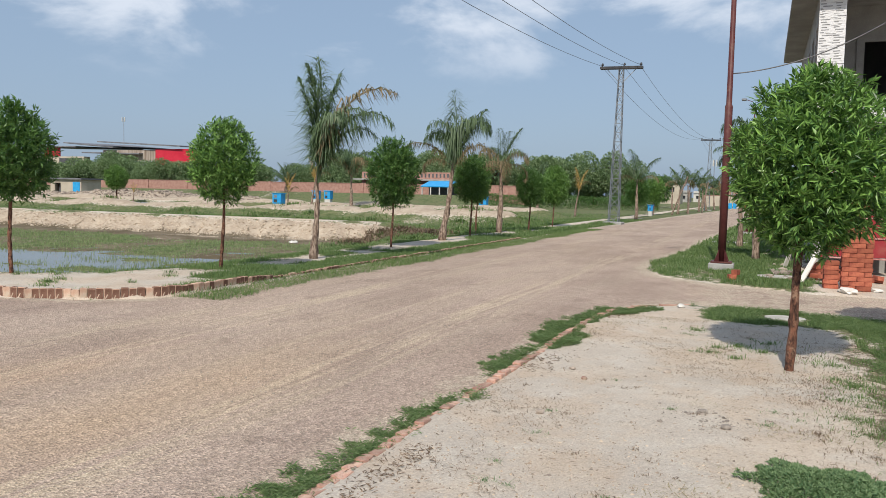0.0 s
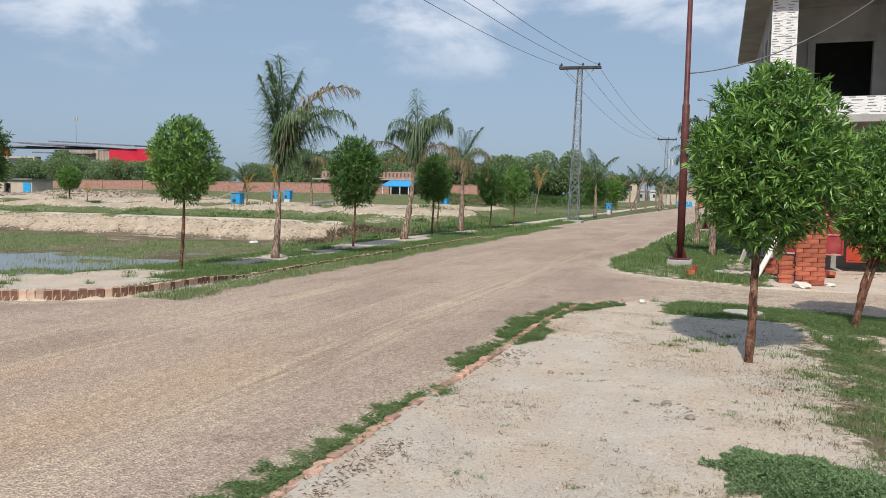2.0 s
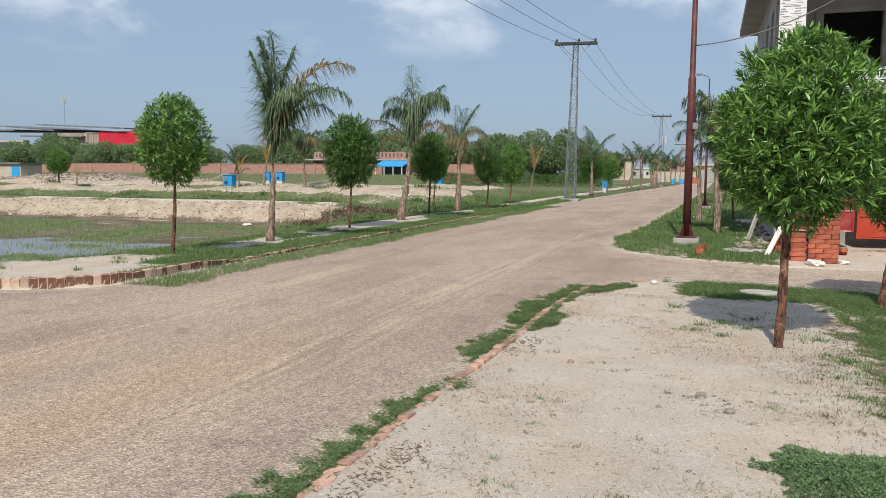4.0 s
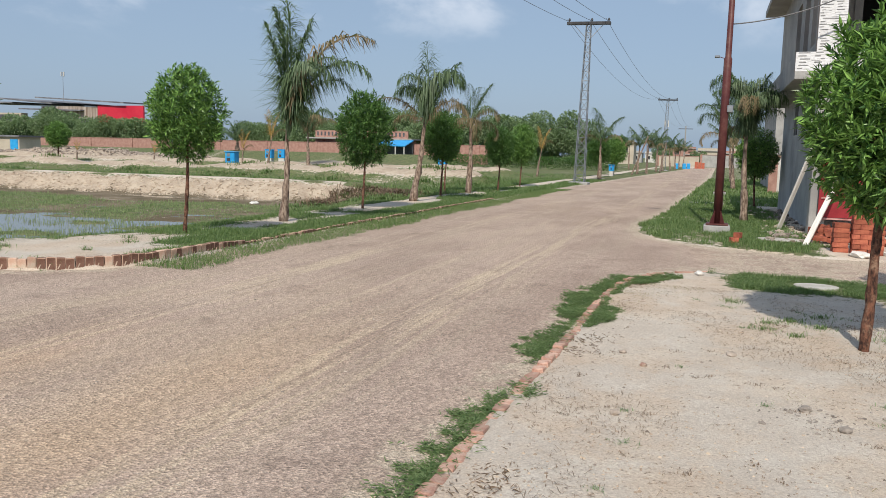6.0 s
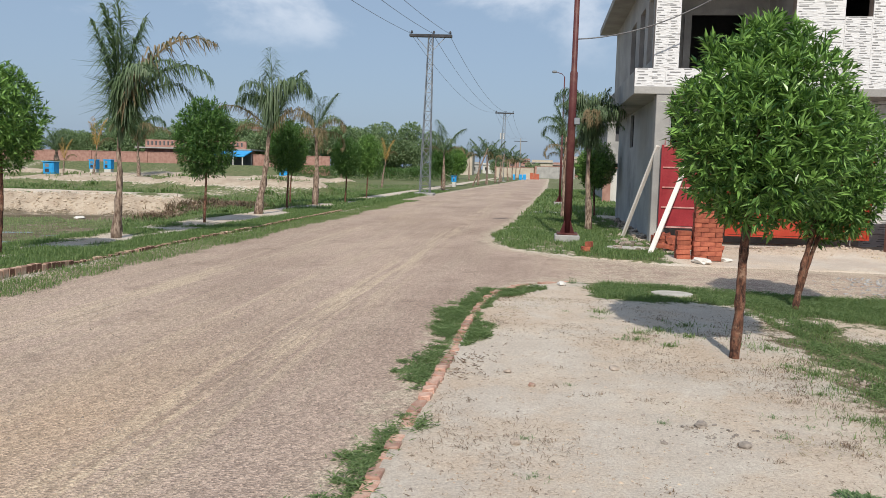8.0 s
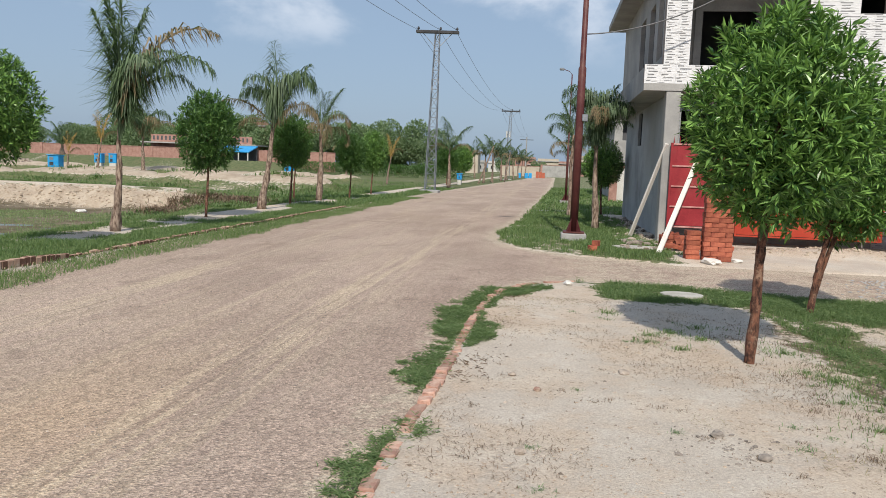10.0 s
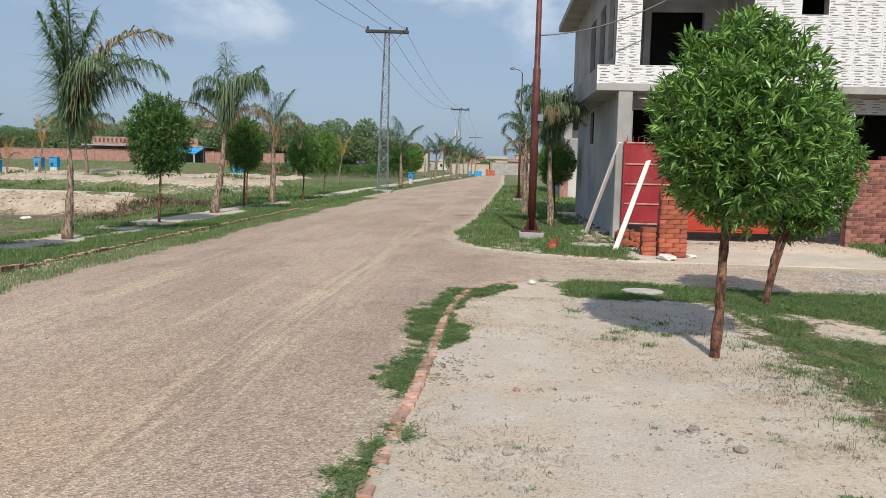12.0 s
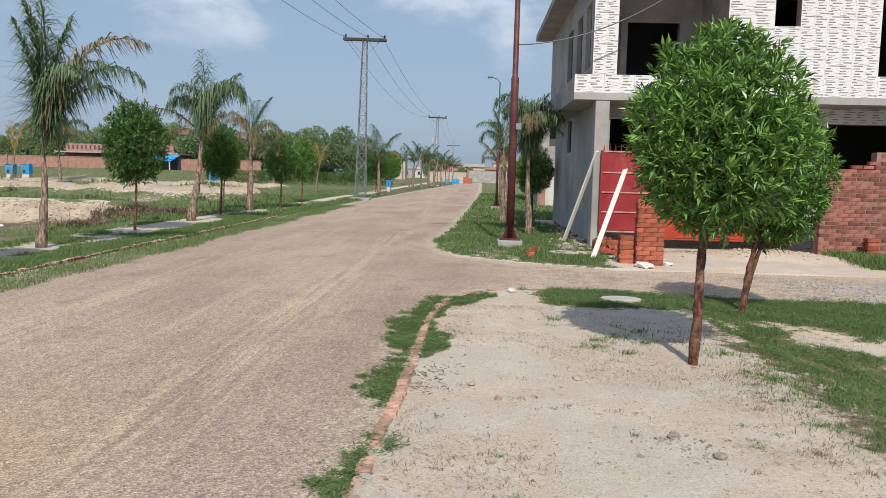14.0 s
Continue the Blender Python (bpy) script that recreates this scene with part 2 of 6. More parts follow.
M_GROUND, M_ROAD, M_TILE = ground_material(), road_material(), tile_material()
M_BRICK = plain("red_brick", (0.22, 0.058, 0.038), (0.35, 0.11, 0.064), 9, 0.9, 90, 0.5, vary=0.3)
M_WALLBRICK = plain("dull_red_brick", (0.17, 0.052, 0.044), (0.25, 0.09, 0.072), 9, 0.9, 90, 0.5, vary=0.38, stain=(0.25, 0.14, 0.11))
M_KERBBRICK = plain("dusty_brick", (0.37, 0.20, 0.15), (0.48, 0.35, 0.275), 11, 0.95, 90, 0.6, vary=0.28, stain=(0.46, 0.38, 0.29))
M_BRICKJOIN = plain("far_brick", (0.225, 0.125, 0.10), (0.30, 0.18, 0.15), 2.5, 0.95, 30, 0.4, island=0.25)
M_MORTAR = plain("mortar", (0.27, 0.225, 0.195), (0.37, 0.31, 0.27), 8, 0.95, 80, 0.5)
M_KERBPALE = plain("pale_dusty_brick", (0.47, 0.29, 0.21), (0.58, 0.44, 0.34), 11, 0.95, 90, 0.6, vary=0.22, stain=(0.55, 0.46, 0.36))
M_MORTARRED = plain("brick_dust_mortar", (0.20, 0.125, 0.10), (0.28, 0.185, 0.15), 8, 0.95, 80, 0.5)
M_CONC = plain("bare_concrete", (0.27, 0.265, 0.255), (0.37, 0.36, 0.345), 1.2, 0.9, 40, 0.35, stain=(0.26, 0.255, 0.25))
M_PLASTER = plain("grey_plaster", (0.26, 0.275, 0.285), (0.345, 0.36, 0.37), 0.9, 0.9, 45, 0.25, stain=(0.215, 0.22, 0.225))
M_WHITE = plain("old_whitewash", (0.46, 0.45, 0.42), (0.58, 0.565, 0.53), 0.8, 0.9, 20, 0.2, stain=(0.42, 0.38, 0.33))
M_CREAM = plain("cream_plaster", (0.38, 0.33, 0.265), (0.46, 0.405, 0.33), 0.8, 0.9, 20, 0.2)
M_GATE = plain("crimson_paint", (0.21, 0.018, 0.024), (0.28, 0.03, 0.036), 2.0, 0.45, 40, 0.12, stain=(0.30, 0.085, 0.07))
M_GATE2 = plain("orange_red_paint", (0.33, 0.035, 0.018), (0.39, 0.058, 0.03), 2.0, 0.45, 40, 0.12)
M_POST = plain("maroon_paint", (0.07, 0.019, 0.02), (0.105, 0.033, 0.031), 3.0, 0.5, 50, 0.15, stain=(0.17, 0.09, 0.07))
M_STEEL = plain("galvanised_steel", (0.20, 0.215, 0.235), (0.31, 0.325, 0.345), 3.0, 0.5, 40, 0.1, metal=0.5)
M_BLACK = plain("dark_iron", (0.03, 0.03, 0.033), (0.055, 0.055, 0.06), 4.0, 0.55, 50, 0.15)
M_WIRE = plain("wire", (0.10, 0.10, 0.105), (0.15, 0.15, 0.155), 4.0, 0.5, 50, 0.0)
M_WOOD = plain("pale_timber", (0.60, 0.55, 0.49), (0.76, 0.71, 0.65), 5.0, 0.8, 60, 0.3, stretch=(6, 6, 0.6))
M_BARK = plain("red_bark", (0.028, 0.015, 0.012), (0.21, 0.095, 0.06), 34.0, 0.9, 80, 1.0, stretch=(1, 1, 0.45), stain=(0.30, 0.19, 0.13))
M_PALMBARK = plain("palm_trunk", (0.085, 0.05, 0.036), (0.37, 0.285, 0.225), 17.0, 0.9, 40, 1.0, stretch=(1.6, 1.6, 0.45))
M_LEAF = leafy("glossy_leaf", (0.02, 0.07, 0.02), (0.26, 0.45, 0.11), 0.33, 0.18)
M_LEAFDARK = leafy("dark_leaf", (0.03, 0.085, 0.026), (0.125, 0.235, 0.06), 0.42, 0.22)
# paler and greyer than near leaves: distance haze put into the colour
M_FARLEAF = leafy("hazed_far_foliage", (0.11, 0.17, 0.09), (0.26, 0.34, 0.18), 0.75, 0.3)
M_FROND = leafy("palm_leaflet", (0.05, 0.088, 0.045), (0.14, 0.20, 0.10), 0.5, 0.2)
M_DRYFROND = leafy("dry_leaflet", (0.14, 0.105, 0.06), (0.30, 0.225, 0.135), 0.8, 0.2)
M_YELLOW = leafy("dead_leaflet", (0.36, 0.22, 0.07), (0.55, 0.36, 0.13), 0.8, 0.2)
M_GRASS = leafy("grass_blade", (0.07, 0.13, 0.046), (0.225, 0.30, 0.12), 0.6, 0.35)
M_CREEP = leafy("creeping_grass", (0.085, 0.145, 0.06), (0.235, 0.31, 0.145), 0.6, 0.35)
M_MARSH = leafy("marsh_grass", (0.14, 0.20, 0.085), (0.29, 0.35, 0.17), 0.6, 0.3)
M_DRYGRASS = leafy("dry_grass", (0.20, 0.155, 0.08), (0.36, 0.29, 0.16), 0.9, 0.2)
M_TWIG = leafy("dark_litter", (0.11, 0.072, 0.05), (0.25, 0.175, 0.12), 0.9, 0.05)
M_WEED = leafy("weed_leaf", (0.08, 0.15, 0.07), (0.23, 0.32, 0.16), 0.6, 0.3)
M_SOIL = plain("soil_clod", (0.37, 0.295, 0.22), (0.50, 0.42, 0.33), 3.0, 0.95, 60, 0.4, island=0.15)
M_PALERAIL = plain("worn_pale_edge", (0.33, 0.12, 0.11), (0.50, 0.29, 0.26), 5.0, 0.7, 50, 0.2)
M_DASH = plain("grey_joint", (0.13, 0.13, 0.135), (0.27, 0.27, 0.275), 8.0, 0.8, 60, 0.2)
M_STONE = plain("pebble", (0.20, 0.165, 0.135), (0.36, 0.30, 0.25), 3.0, 0.95, 60, 0.3, island=0.35)
M_MARK = plain("dark_brick_mark", (0.13, 0.065, 0.045), (0.2, 0.11, 0.08), 10, 0.95, 80, 0.3)
M_CRUMB = plain("earth_crumb", (0.27, 0.205, 0.15), (0.42, 0.34, 0.26), 3.0, 0.95, 60, 0.4, island=0.3)
M_CLOD = plain("grey_clod", (0.17, 0.145, 0.125), (0.30, 0.265, 0.23), 9.0, 0.95, 60, 0.5, island=0.2)
M_SLAB = plain("pale_concrete", (0.35, 0.33, 0.295), (0.46, 0.44, 0.40), 5.0, 0.9, 60, 0.4)
M_PALESTONE = plain("pale_stone", (0.55, 0.52, 0.47), (0.70, 0.67, 0.62), 5.0, 0.9, 60, 0.4)
M_BLUE = plain("blue_paint", (0.02, 0.25, 0.58), (0.035, 0.33, 0.68), 2.0, 0.45, 30, 0.05)
M_REDSHEET = plain("red_sheet", (0.45, 0.016, 0.04), (0.52, 0.03, 0.055), 0.3, 0.5, 5, 0.05)
M_ROOF = plain("grey_roof_sheet", (0.10, 0.10, 0.115), (0.2, 0.2, 0.22), 0.5, 0.6, 8, 0.1)
M_RUST = plain("weathered_sheet", (0.18, 0.13, 0.10), (0.40, 0.35, 0.31), 0.4, 0.8, 5, 0.1, stretch=(4, 4, 0.3))
# dark grey that paints indoor shade into surfaces behind openings
M_DARK = plain("interior_shade_tone", (0.06, 0.062, 0.07), (0.095, 0.097, 0.105), 1.0, 0.9, 20, 0.1)


def water_material():
    m, nt, b = nodes_of("pond_water")
    b.inputs["Base Color"].default_value = (0.16, 0.145, 0.11, 1)
    b.inputs["Roughness"].default_value = 0.07
    b.inputs["IOR"].default_value = 1.33
    bump(nt, b, noise_node(nt, 7, 3, 0.6), 0.05, 0.02)
    return m


M_WATER = water_material()


# ---- mesh helpers ----
def link_mesh(name, verts, faces, material, parent=None, smooth=False, label=""):
    me = bpy.data.meshes.new(name)
    me.from_pydata([tuple(v) for v in verts] if not isinstance(verts, np.ndarray) else verts.tolist(), [], faces if isinstance(faces, list) else faces.tolist())
    me.materials.append(material)
    if smooth:
        me.polygons.foreach_set("use_smooth", [True] * len(me.polygons))
    me.update()
    ob = new(name, me)
    if parent is not None:
        ob.parent = parent
    if label:
        tagged(ob, label)
    return ob


def part(name, bm, material, parent=None, label="", smooth=False):
    me = bpy.data.meshes.new(name)
    bmesh.ops.recalc_face_normals(bm, faces=bm.faces[:])
    bm.to_mesh(me)
    bm.free()
    me.materials.append(material)
    if smooth:
        me.polygons.foreach_set("use_smooth", [True] * len(me.polygons))
    ob = new(name, me)
    if parent is not None:
        ob.parent = parent
    if label:
        tagged(ob, label)
    return ob


def box(bm, x0, x1, y0, y1, z0, z1, bevel=0.0, m=None):
    made = bmesh.ops.create_cube(bm, size=1.0)["verts"]
    mat = Matrix.Translation(((x0 + x1) / 2, (y0 + y1) / 2, (z0 + z1) / 2)) @ Matrix.Diagonal((x1 - x0, y1 - y0, z1 - z0, 1))
    bmesh.ops.transform(bm, matrix=(m @ mat) if m else mat, verts=made)
    if bevel:
        edges = list({e for v in made for e in v.link_edges})
        bmesh.ops.bevel(bm, geom=edges, offset=bevel, segments=1, affect="EDGES")
    return bm


def boxes(name, rows, material, parent=None, label="", bevel=0.0):
    bm = bmesh.new()
    for r in rows:
        box(bm, *r, bevel=bevel)
    return part(name, bm, material, parent, label)


def tube(points, radii, sides=8, cap=True):
    """Verts and faces of a tube along points with a radius at each."""
    pts = [Vector(p) for p in points]
    verts, faces = [], []
    for i, p in enumerate(pts):
        d = (pts[min(i + 1, len(pts) - 1)] - pts[max(i - 1, 0)]).normalized()
        a = d.orthogonal().normalized() if abs(d.z) < 0.9 else Vector((1, 0, 0)).cross(d).normalized()
        b = d.cross(a)
        for k in range(sides):
            t = 2 * math.pi * k / sides
            verts.append(p + (a * math.cos(t) + b * math.sin(t)) * radii[i])
    for i in range(len(pts) - 1):
        for k in range(sides):
            k2 = (k + 1) % sides
            faces.append((i * sides + k, i * sides + k2, (i + 1) * sides + k2, (i + 1) * sides + k))
    if cap:
        faces.append(tuple(range(sides - 1, -1, -1)))
        faces.append(tuple((len(pts) - 1) * sides + k for k in range(sides)))
    return verts, faces


def join_geo(pieces):
    verts, faces = [], []
    for v, f in pieces:
        n = len(verts)
        verts.extend(v)
        faces.extend(tuple(i + n for i in q) for q in f)
    return verts, faces


def beam(a, b, w):
    return tube([a, b], [w, w], 4)


def unit(v):
    return v / np.maximum(np.linalg.norm(v, axis=1, keepdims=True), 1e-9)


def leaves_geo(base, way, length, width, rng, fold=0.25, sag=0.12):
    """Folded pointed leaves: base points, directions, lengths, widths (arrays)."""
    n = len(base)
    way = unit(way)
    side = unit(np.cross(way, unit(rng.normal(size=(n, 3)) * 0.5 + np.array([0, 0, 1.0]))))
    up = np.cross(side, way)
    L, W = length[:, None], width[:, None]
    mid = base + way * L * 0.42
    p0 = base
    p1 = mid + side * W * 0.5 + up * W * fold
    p2 = mid - side * W * 0.5 + up * W * fold
    p3 = base + way * L - up * L * sag
    verts = np.stack([p0, p1, p2, p3], 1).reshape(-1, 3)
    i = np.arange(n)[:, None] * 4
    faces = np.concatenate([i + [0, 1, 3], i + [0, 3, 2]], 0)
    return verts, faces


def blades_geo(base, height, width, rng, lean=0.5):
    """Bent grass blades, five points each."""
    n = len(base)
    a = rng.uniform(0, 2 * np.pi, n)
    out = np.stack([np.cos(a), np.sin(a), np.zeros(n)], 1)
    side = np.stack([-np.sin(a), np.cos(a), np.zeros(n)], 1)
    h, w = height[:, None], width[:, None]
    ln = (rng.uniform(0.15, 1.0, n) * lean)[:, None]
    up = np.array([0, 0, 1.0])
    p0, p1 = base - side * w * 0.5, base + side * w * 0.5
    mid = base + up * h * 0.6 + out * h * ln * 0.35
    p2, p3 = mid - side * w * 0.35, mid + side * w * 0.35
    p4 = base + up * h * (1 - 0.3 * ln) + out * h * ln
    verts = np.stack([p0, p1, p2, p3, p4], 1).reshape(-1, 3)
    i = np.arange(n)[:, None] * 5
    tri = np.concatenate([i + [0, 1, 3], i + [0, 3, 2], i + [2, 3, 4]], 0)
    return verts, tri


# ---- the plan of the ground ----
LEFT_KERB = [(-30, 5.3), (-14, 5.75), (-10, 6.1), (-7.9, 6.42), (-6.9, 6.76), (-6.3, 7.2), (-6.02, 7.8), (-5.95, 8.7), (-6.0, 10.5), (-6.05, 14.5), (-6.03, 20), (-6.0, 31)]
RIGHT_KERB = [(-0.66, -6), (-0.6, 3.8), (-0.55, 5.2), (-0.5, 8.2), (-0.34, 9.3), (0.0, 10.05), (0.5, 10.5)]
ROAD = LEFT_KERB + [(-5.6, 45), (-4.3, 80), (-3.2, 105), (-2.4, 142), (1.3, 142), (0.5, 66), (-0.25, 34), (-0.62, 21.5), (-0.95, 17), (-0.86, 15.6),
                    (-0.4, 14.4), (0.5, 13.6), (2.2, 12.9), (5.7, 12.75), (45, 12.6), (45, 9.7), (4.8, 9.95), (3.1, 10.12), (1.78, 10.36)] \
    + RIGHT_KERB[::-1] + [(-0.7, -40), (-6.2, -40), (-6.2, -7), (-30, -7)]
FIELD = [(-10.8, 25.2), (-9.4, 22), (-8.7, 18), (-8.5, 13), (-8.4, 10.5), (-8.9, 8.9), (-10, 8.3), (-14, 7.9), (-30, 7.5), (-75, 7), (-75, 25.4)]


def sd_polygon(poly, x, y):
    """Signed distance to a polygon, positive inside."""
    best = np.full(x.shape, 1e9)
    inside = np.zeros(x.shape, bool)
    n = len(poly)
    for i in range(n):
        (ax, ay), (bx, by) = poly[i], poly[(i + 1) % n]
        ex, ey = bx - ax, by - ay
        t = np.clip(((x - ax) * ex + (y - ay) * ey) / (ex * ex + ey * ey), 0, 1)
        best = np.minimum(best, (x - ax - t * ex) ** 2 + (y - ay - t * ey) ** 2)
        cross = (ay > y) != (by > y)
        with np.errstate(divide="ignore", invalid="ignore"):
            xi = ax + (y - ay) / (by - ay if by != ay else 1e-9) * ex
        inside ^= cross & (x < xi)
    return np.where(inside, 1, -1) * np.sqrt(best)


def step(v, lo, hi):
    t = np.clip((v - lo) / (hi - lo), 0, 1)
    return t * t * (3 - 2 * t)


def waves(x, y, scale, seed):
    """Smooth wandering values about -1 to 1, a sum of turned sines."""
    r = np.random.RandomState(seed)
    out = np.zeros_like(x)
    amp, tot = 1.0, 0.0
    for k in range(5):
        for _ in range(3):
            a, p = r.uniform(0, 2 * np.pi, 2)
            f = scale * 1.9 ** k * r.uniform(0.8, 1.25)
            out = out + amp * np.sin((x * np.cos(a) + y * np.sin(a)) * f + p)
        tot += amp * 1.7
        amp *= 0.6
    return out / tot


def plan(x, y):
    """Height and cover of the ground: z, road distance, turf, soil, mud."""
    road = sd_polygon(ROAD, x, y)
    field = sd_polygon(FIELD, x, y)
    n1, n2, n3 = waves(x, y, 1.3, 3), waves(x, y, 3.2, 5), waves(x, y, 0.35, 8)
    near = np.clip(1 - np.hypot(x, y - 8) / 60, 0, 1)
    z = 0.012 + 0.014 * n1 * near + 0.008 * n2 * near
    left = (x < -3) & (y > 0)
    # the left verge stands a kerb's height above the road
    z = z + np.where(left, (0.015 + 0.065 * step(12.5 - y, 0, 3.5)) * step(-road, -0.05, 0.12) * step(-field, -0.4, 0.6), 0)
    # the lawn by the house and the strip along the side road
    z = z + 0.03 * step(-road, 0, 0.6) * ((x > -3) & (y > 12.4))
    # right-hand side falls away a little beyond the trees
    z = z - 0.22 * step(x, 2.2, 3.6) * step(8.4 - y, 0, 1.6)
    # a low swell under the lamp post
    z = z + 0.03 * np.exp(-((x - 0.9) / 1.3) ** 2 - ((y - 16.2) / 1.8) ** 2) * step(-road, 0.0, 0.5)
    # sunken field and its banks
    z = z - 0.40 * step(field, -0.25, 1.25) + 0.035 * n2 * step(field, 0, 1) + 0.035 * n3 * step(field, 0, 1)
    z = z + 0.06 * step(field, 1.0, 2.5) * step(y, 13.5 + 1.2 * n1, 16.5)
    bank = np.exp(-((y - 26.3) / 1.4) ** 2) * step(-x, 10, 12.2)
    z = z + bank * 0.28
    lumps = waves(x, y, 2.2, 21)
    face = np.exp(-((y - 24.7) / 0.85) ** 2) * step(-x, 10, 11.6)
    z = z + face * (0.12 * lumps + 0.10 * waves(x + 0.7 * y, y * 0.35, 5.5, 23))
    berm = np.exp(-((y - 35.5 - 0.8 * waves(x, y, 0.2, 33)) / 1.6) ** 2) * step(-x, 8.8, 10.2) * step(x, -70, -55)
    z = z + berm * (0.62 + 0.2 * waves(x, y, 1.1, 35))
    berm2 = np.exp(-((y - 49 - 1.2 * waves(x, y, 0.15, 36)) / 1.5) ** 2) * step(-x, 10, 13) * step(x, -70, -55)
    z = z + berm2 * (0.6 + 0.2 * waves(x, y, 0.9, 37))
    z = z + 1.2 * np.exp(-((y - 93) / 4) ** 2) * step(-x, 26, 34) * step(x, -170, -150)
    heap = np.exp(-((x + 58) / 17) ** 2 - ((y - 62) / 6) ** 2)
    z = z + heap * (0.9 + 0.45 * waves(x, y, 0.8, 41))
    spoil = np.exp(-((x - 5.4) / 1.3) ** 2 - ((y - 15.2) / 0.6) ** 2)
    z = z + spoil * (0.17 + 0.10 * waves(x, y, 2.5, 43))
    # cover
    turf = np.zeros_like(x)
    verge = step(x, -7.15 - 0.3 * n1 - 0.1 * n2, -6.85) * left * step(y, 8.3, 9.4)
    verge = np.maximum(verge, np.exp(-((x + 7.7) / 1.1) ** 2 - ((y - 10.6) / 0.9) ** 2) * (0.9 + 0.3 * n1))
    turf = np.maximum(turf, verge * 0.95)
    turf = np.maximum(turf, 0.75 * step(field, -1.2 + 0.5 * n1, 0.1))
    turf = np.maximum(turf, left * (x < -6.2) * step(y, 9.0, 10.0) * step(n1 + 0.9 * n3 - 0.3 * step(y, 12, 16), 0.05, 0.5) * 0.8)
    turf = np.maximum(turf, (y > 13) * (x > -2) * step(2.3 + 0.4 * n1 - x, 0, 0.5) * (0.75 + 0.3 * n1))
    turf = np.maximum(turf, (y > 26) * (x > -2) * 0.7)
    strip = step(y, 8.8 + 0.45 * n1 + 0.22 * n2 - 0.5 * np.clip(x - 1.9, 0, 4), 9.45 - 0.46 * np.clip(x - 1.9, 0, 4)) * step(x, 0.35 + 0.2 * n2, 1.0) * (y < 10.6)
    turf = np.maximum(turf, strip * 0.95)
    right = step(x, 1.85 + 0.35 * n1 + 0.15 * (8 - np.clip(y, 0, 8)) * 0.2, 2.7) * step(y, 2.0, 3.4) * (y < 10.6)
    turf = np.maximum(turf, right * (0.78 + 0.65 * n1 + 0.4 * n2))
    turf = np.maximum(turf, ((x > -12) & (x < -8.2) & (y > 17)) * step(y, 18, 20) * (0.8 + 0.4 * n1))
    back = (y > 26.2) & (x < -8)
    turf = np.maximum(turf, back * (0.95 + 0.4 * n3 + 0.35 * n1))
    turf = np.maximum(turf, (np.abs(x) > 60) * 0.5 + (y > 150) * 0.5)
    soil = np.maximum.reduce([step(face, 0.25, 0.6), step(berm, 0.45, 0.75), step(berm2, 0.45, 0.75), step(heap, 0.25, 0.5)])
    turf = turf * (1 - soil)
    mud_shade = step(field, 0.6, 1.6) * step(y, 20.5 + 1.2 * n1, 22)
    mud_shade = np.maximum(mud_shade, step(field, 0.5, 1.2) * 0.8)
    mud_shade = np.maximum(mud_shade, 0.95 * step(x, 1.8, 2.7) * (y < 9.6) * step(y, 0.6 + 0.9 * n1, 2.6) * (0.85 + 0.9 * n1 + 0.4 * n2))
    # darker earth before the orange gate, partly painted shade of the trench
    mud_shade = np.maximum(mud_shade, 0.6 * np.exp(-((x - 4.9) / 1.9) ** 2 - ((y - 15.7) / 0.6) ** 2) * (0.8 + 0.6 * n2))
    turf = np.where((field > 0.8), np.clip(0.72 + 0.5 * n1 + 0.4 * n3, 0, 1) * (1 - 0.95 * step(y, 20.8 + n1, 22)), turf)
    turf = turf * step(-road, -0.15, 0.15)
    return z, road, turf, soil, mud_shade


def axis(*runs):
    out = []
    for lo, hi, st in runs:
        out.extend(np.arange(lo, hi - 1e-6, st))
    return np.array(out)


XS = np.concatenate([[-5000, -1800, -700, -320, -220], axis((-180, -75, 3), (-75, -40, 0.8), (-40, -11, 0.17), (-11, 4, 0.1), (4, 10, 0.2), (10, 60, 5)), [60, 120, 300, 900, 2500, 5000]])
YS = np.concatenate([[-5000, -900, -200, -80], axis((-40, -4, 3), (-4, 1, 0.5), (1, 14.5, 0.1), (14.5, 24.4, 0.2), (24.4, 28, 0.11), (28, 56, 0.4), (56, 72, 0.8), (72, 160, 4)), [160, 200, 300, 600, 1500, 5000]])


def sheet(name, xs, ys, material, shape, keep=None, attrs=None):
    gx, gy = np.meshgrid(xs, ys)
    gz = shape(gx, gy)
    verts = np.stack([gx, gy, gz], -1).reshape(-1, 3)
    nx, ny = len(xs), len(ys)
    i = (np.arange(ny - 1)[:, None] * nx + np.arange(nx - 1)[None, :]).reshape(-1)
    faces = np.stack([i, i + 1, i + 1 + nx, i + nx], 1)
    if keep is not None:
        k = keep(gx, gy).reshape(-1)
        faces = faces[k[faces].any(1)]
        used = np.unique(faces)
        remap = np.zeros(len(verts), int)
        remap[used] = np.arange(len(used))
        faces, verts = remap[faces], verts[used]
    ob = link_mesh(name, verts, faces, material, smooth=True)
    for key, fn in (attrs or {}).items():
        data = ob.data.attributes.new(key, "FLOAT", "POINT")
        data.data.foreach_set("value", fn(verts[:, 0], verts[:, 1]).astype(np.float32))
    return ob


def ground_height(x, y):
    z, road, *_ = plan(x, y)
    return np.where(road > 0, -0.09 * step(road, 0, 0.12) + z * (1 - step(road, 0, 0.12)), z)


def road_height(x, y):
    d = sd_polygon(ROAD, x, y)
    return 0.0 + 0.012 * waves(x, y, 0.8, 51) + 0.006 * waves(x, y, 3.0, 52) - 0.03 * step(-d, 0, 0.1)


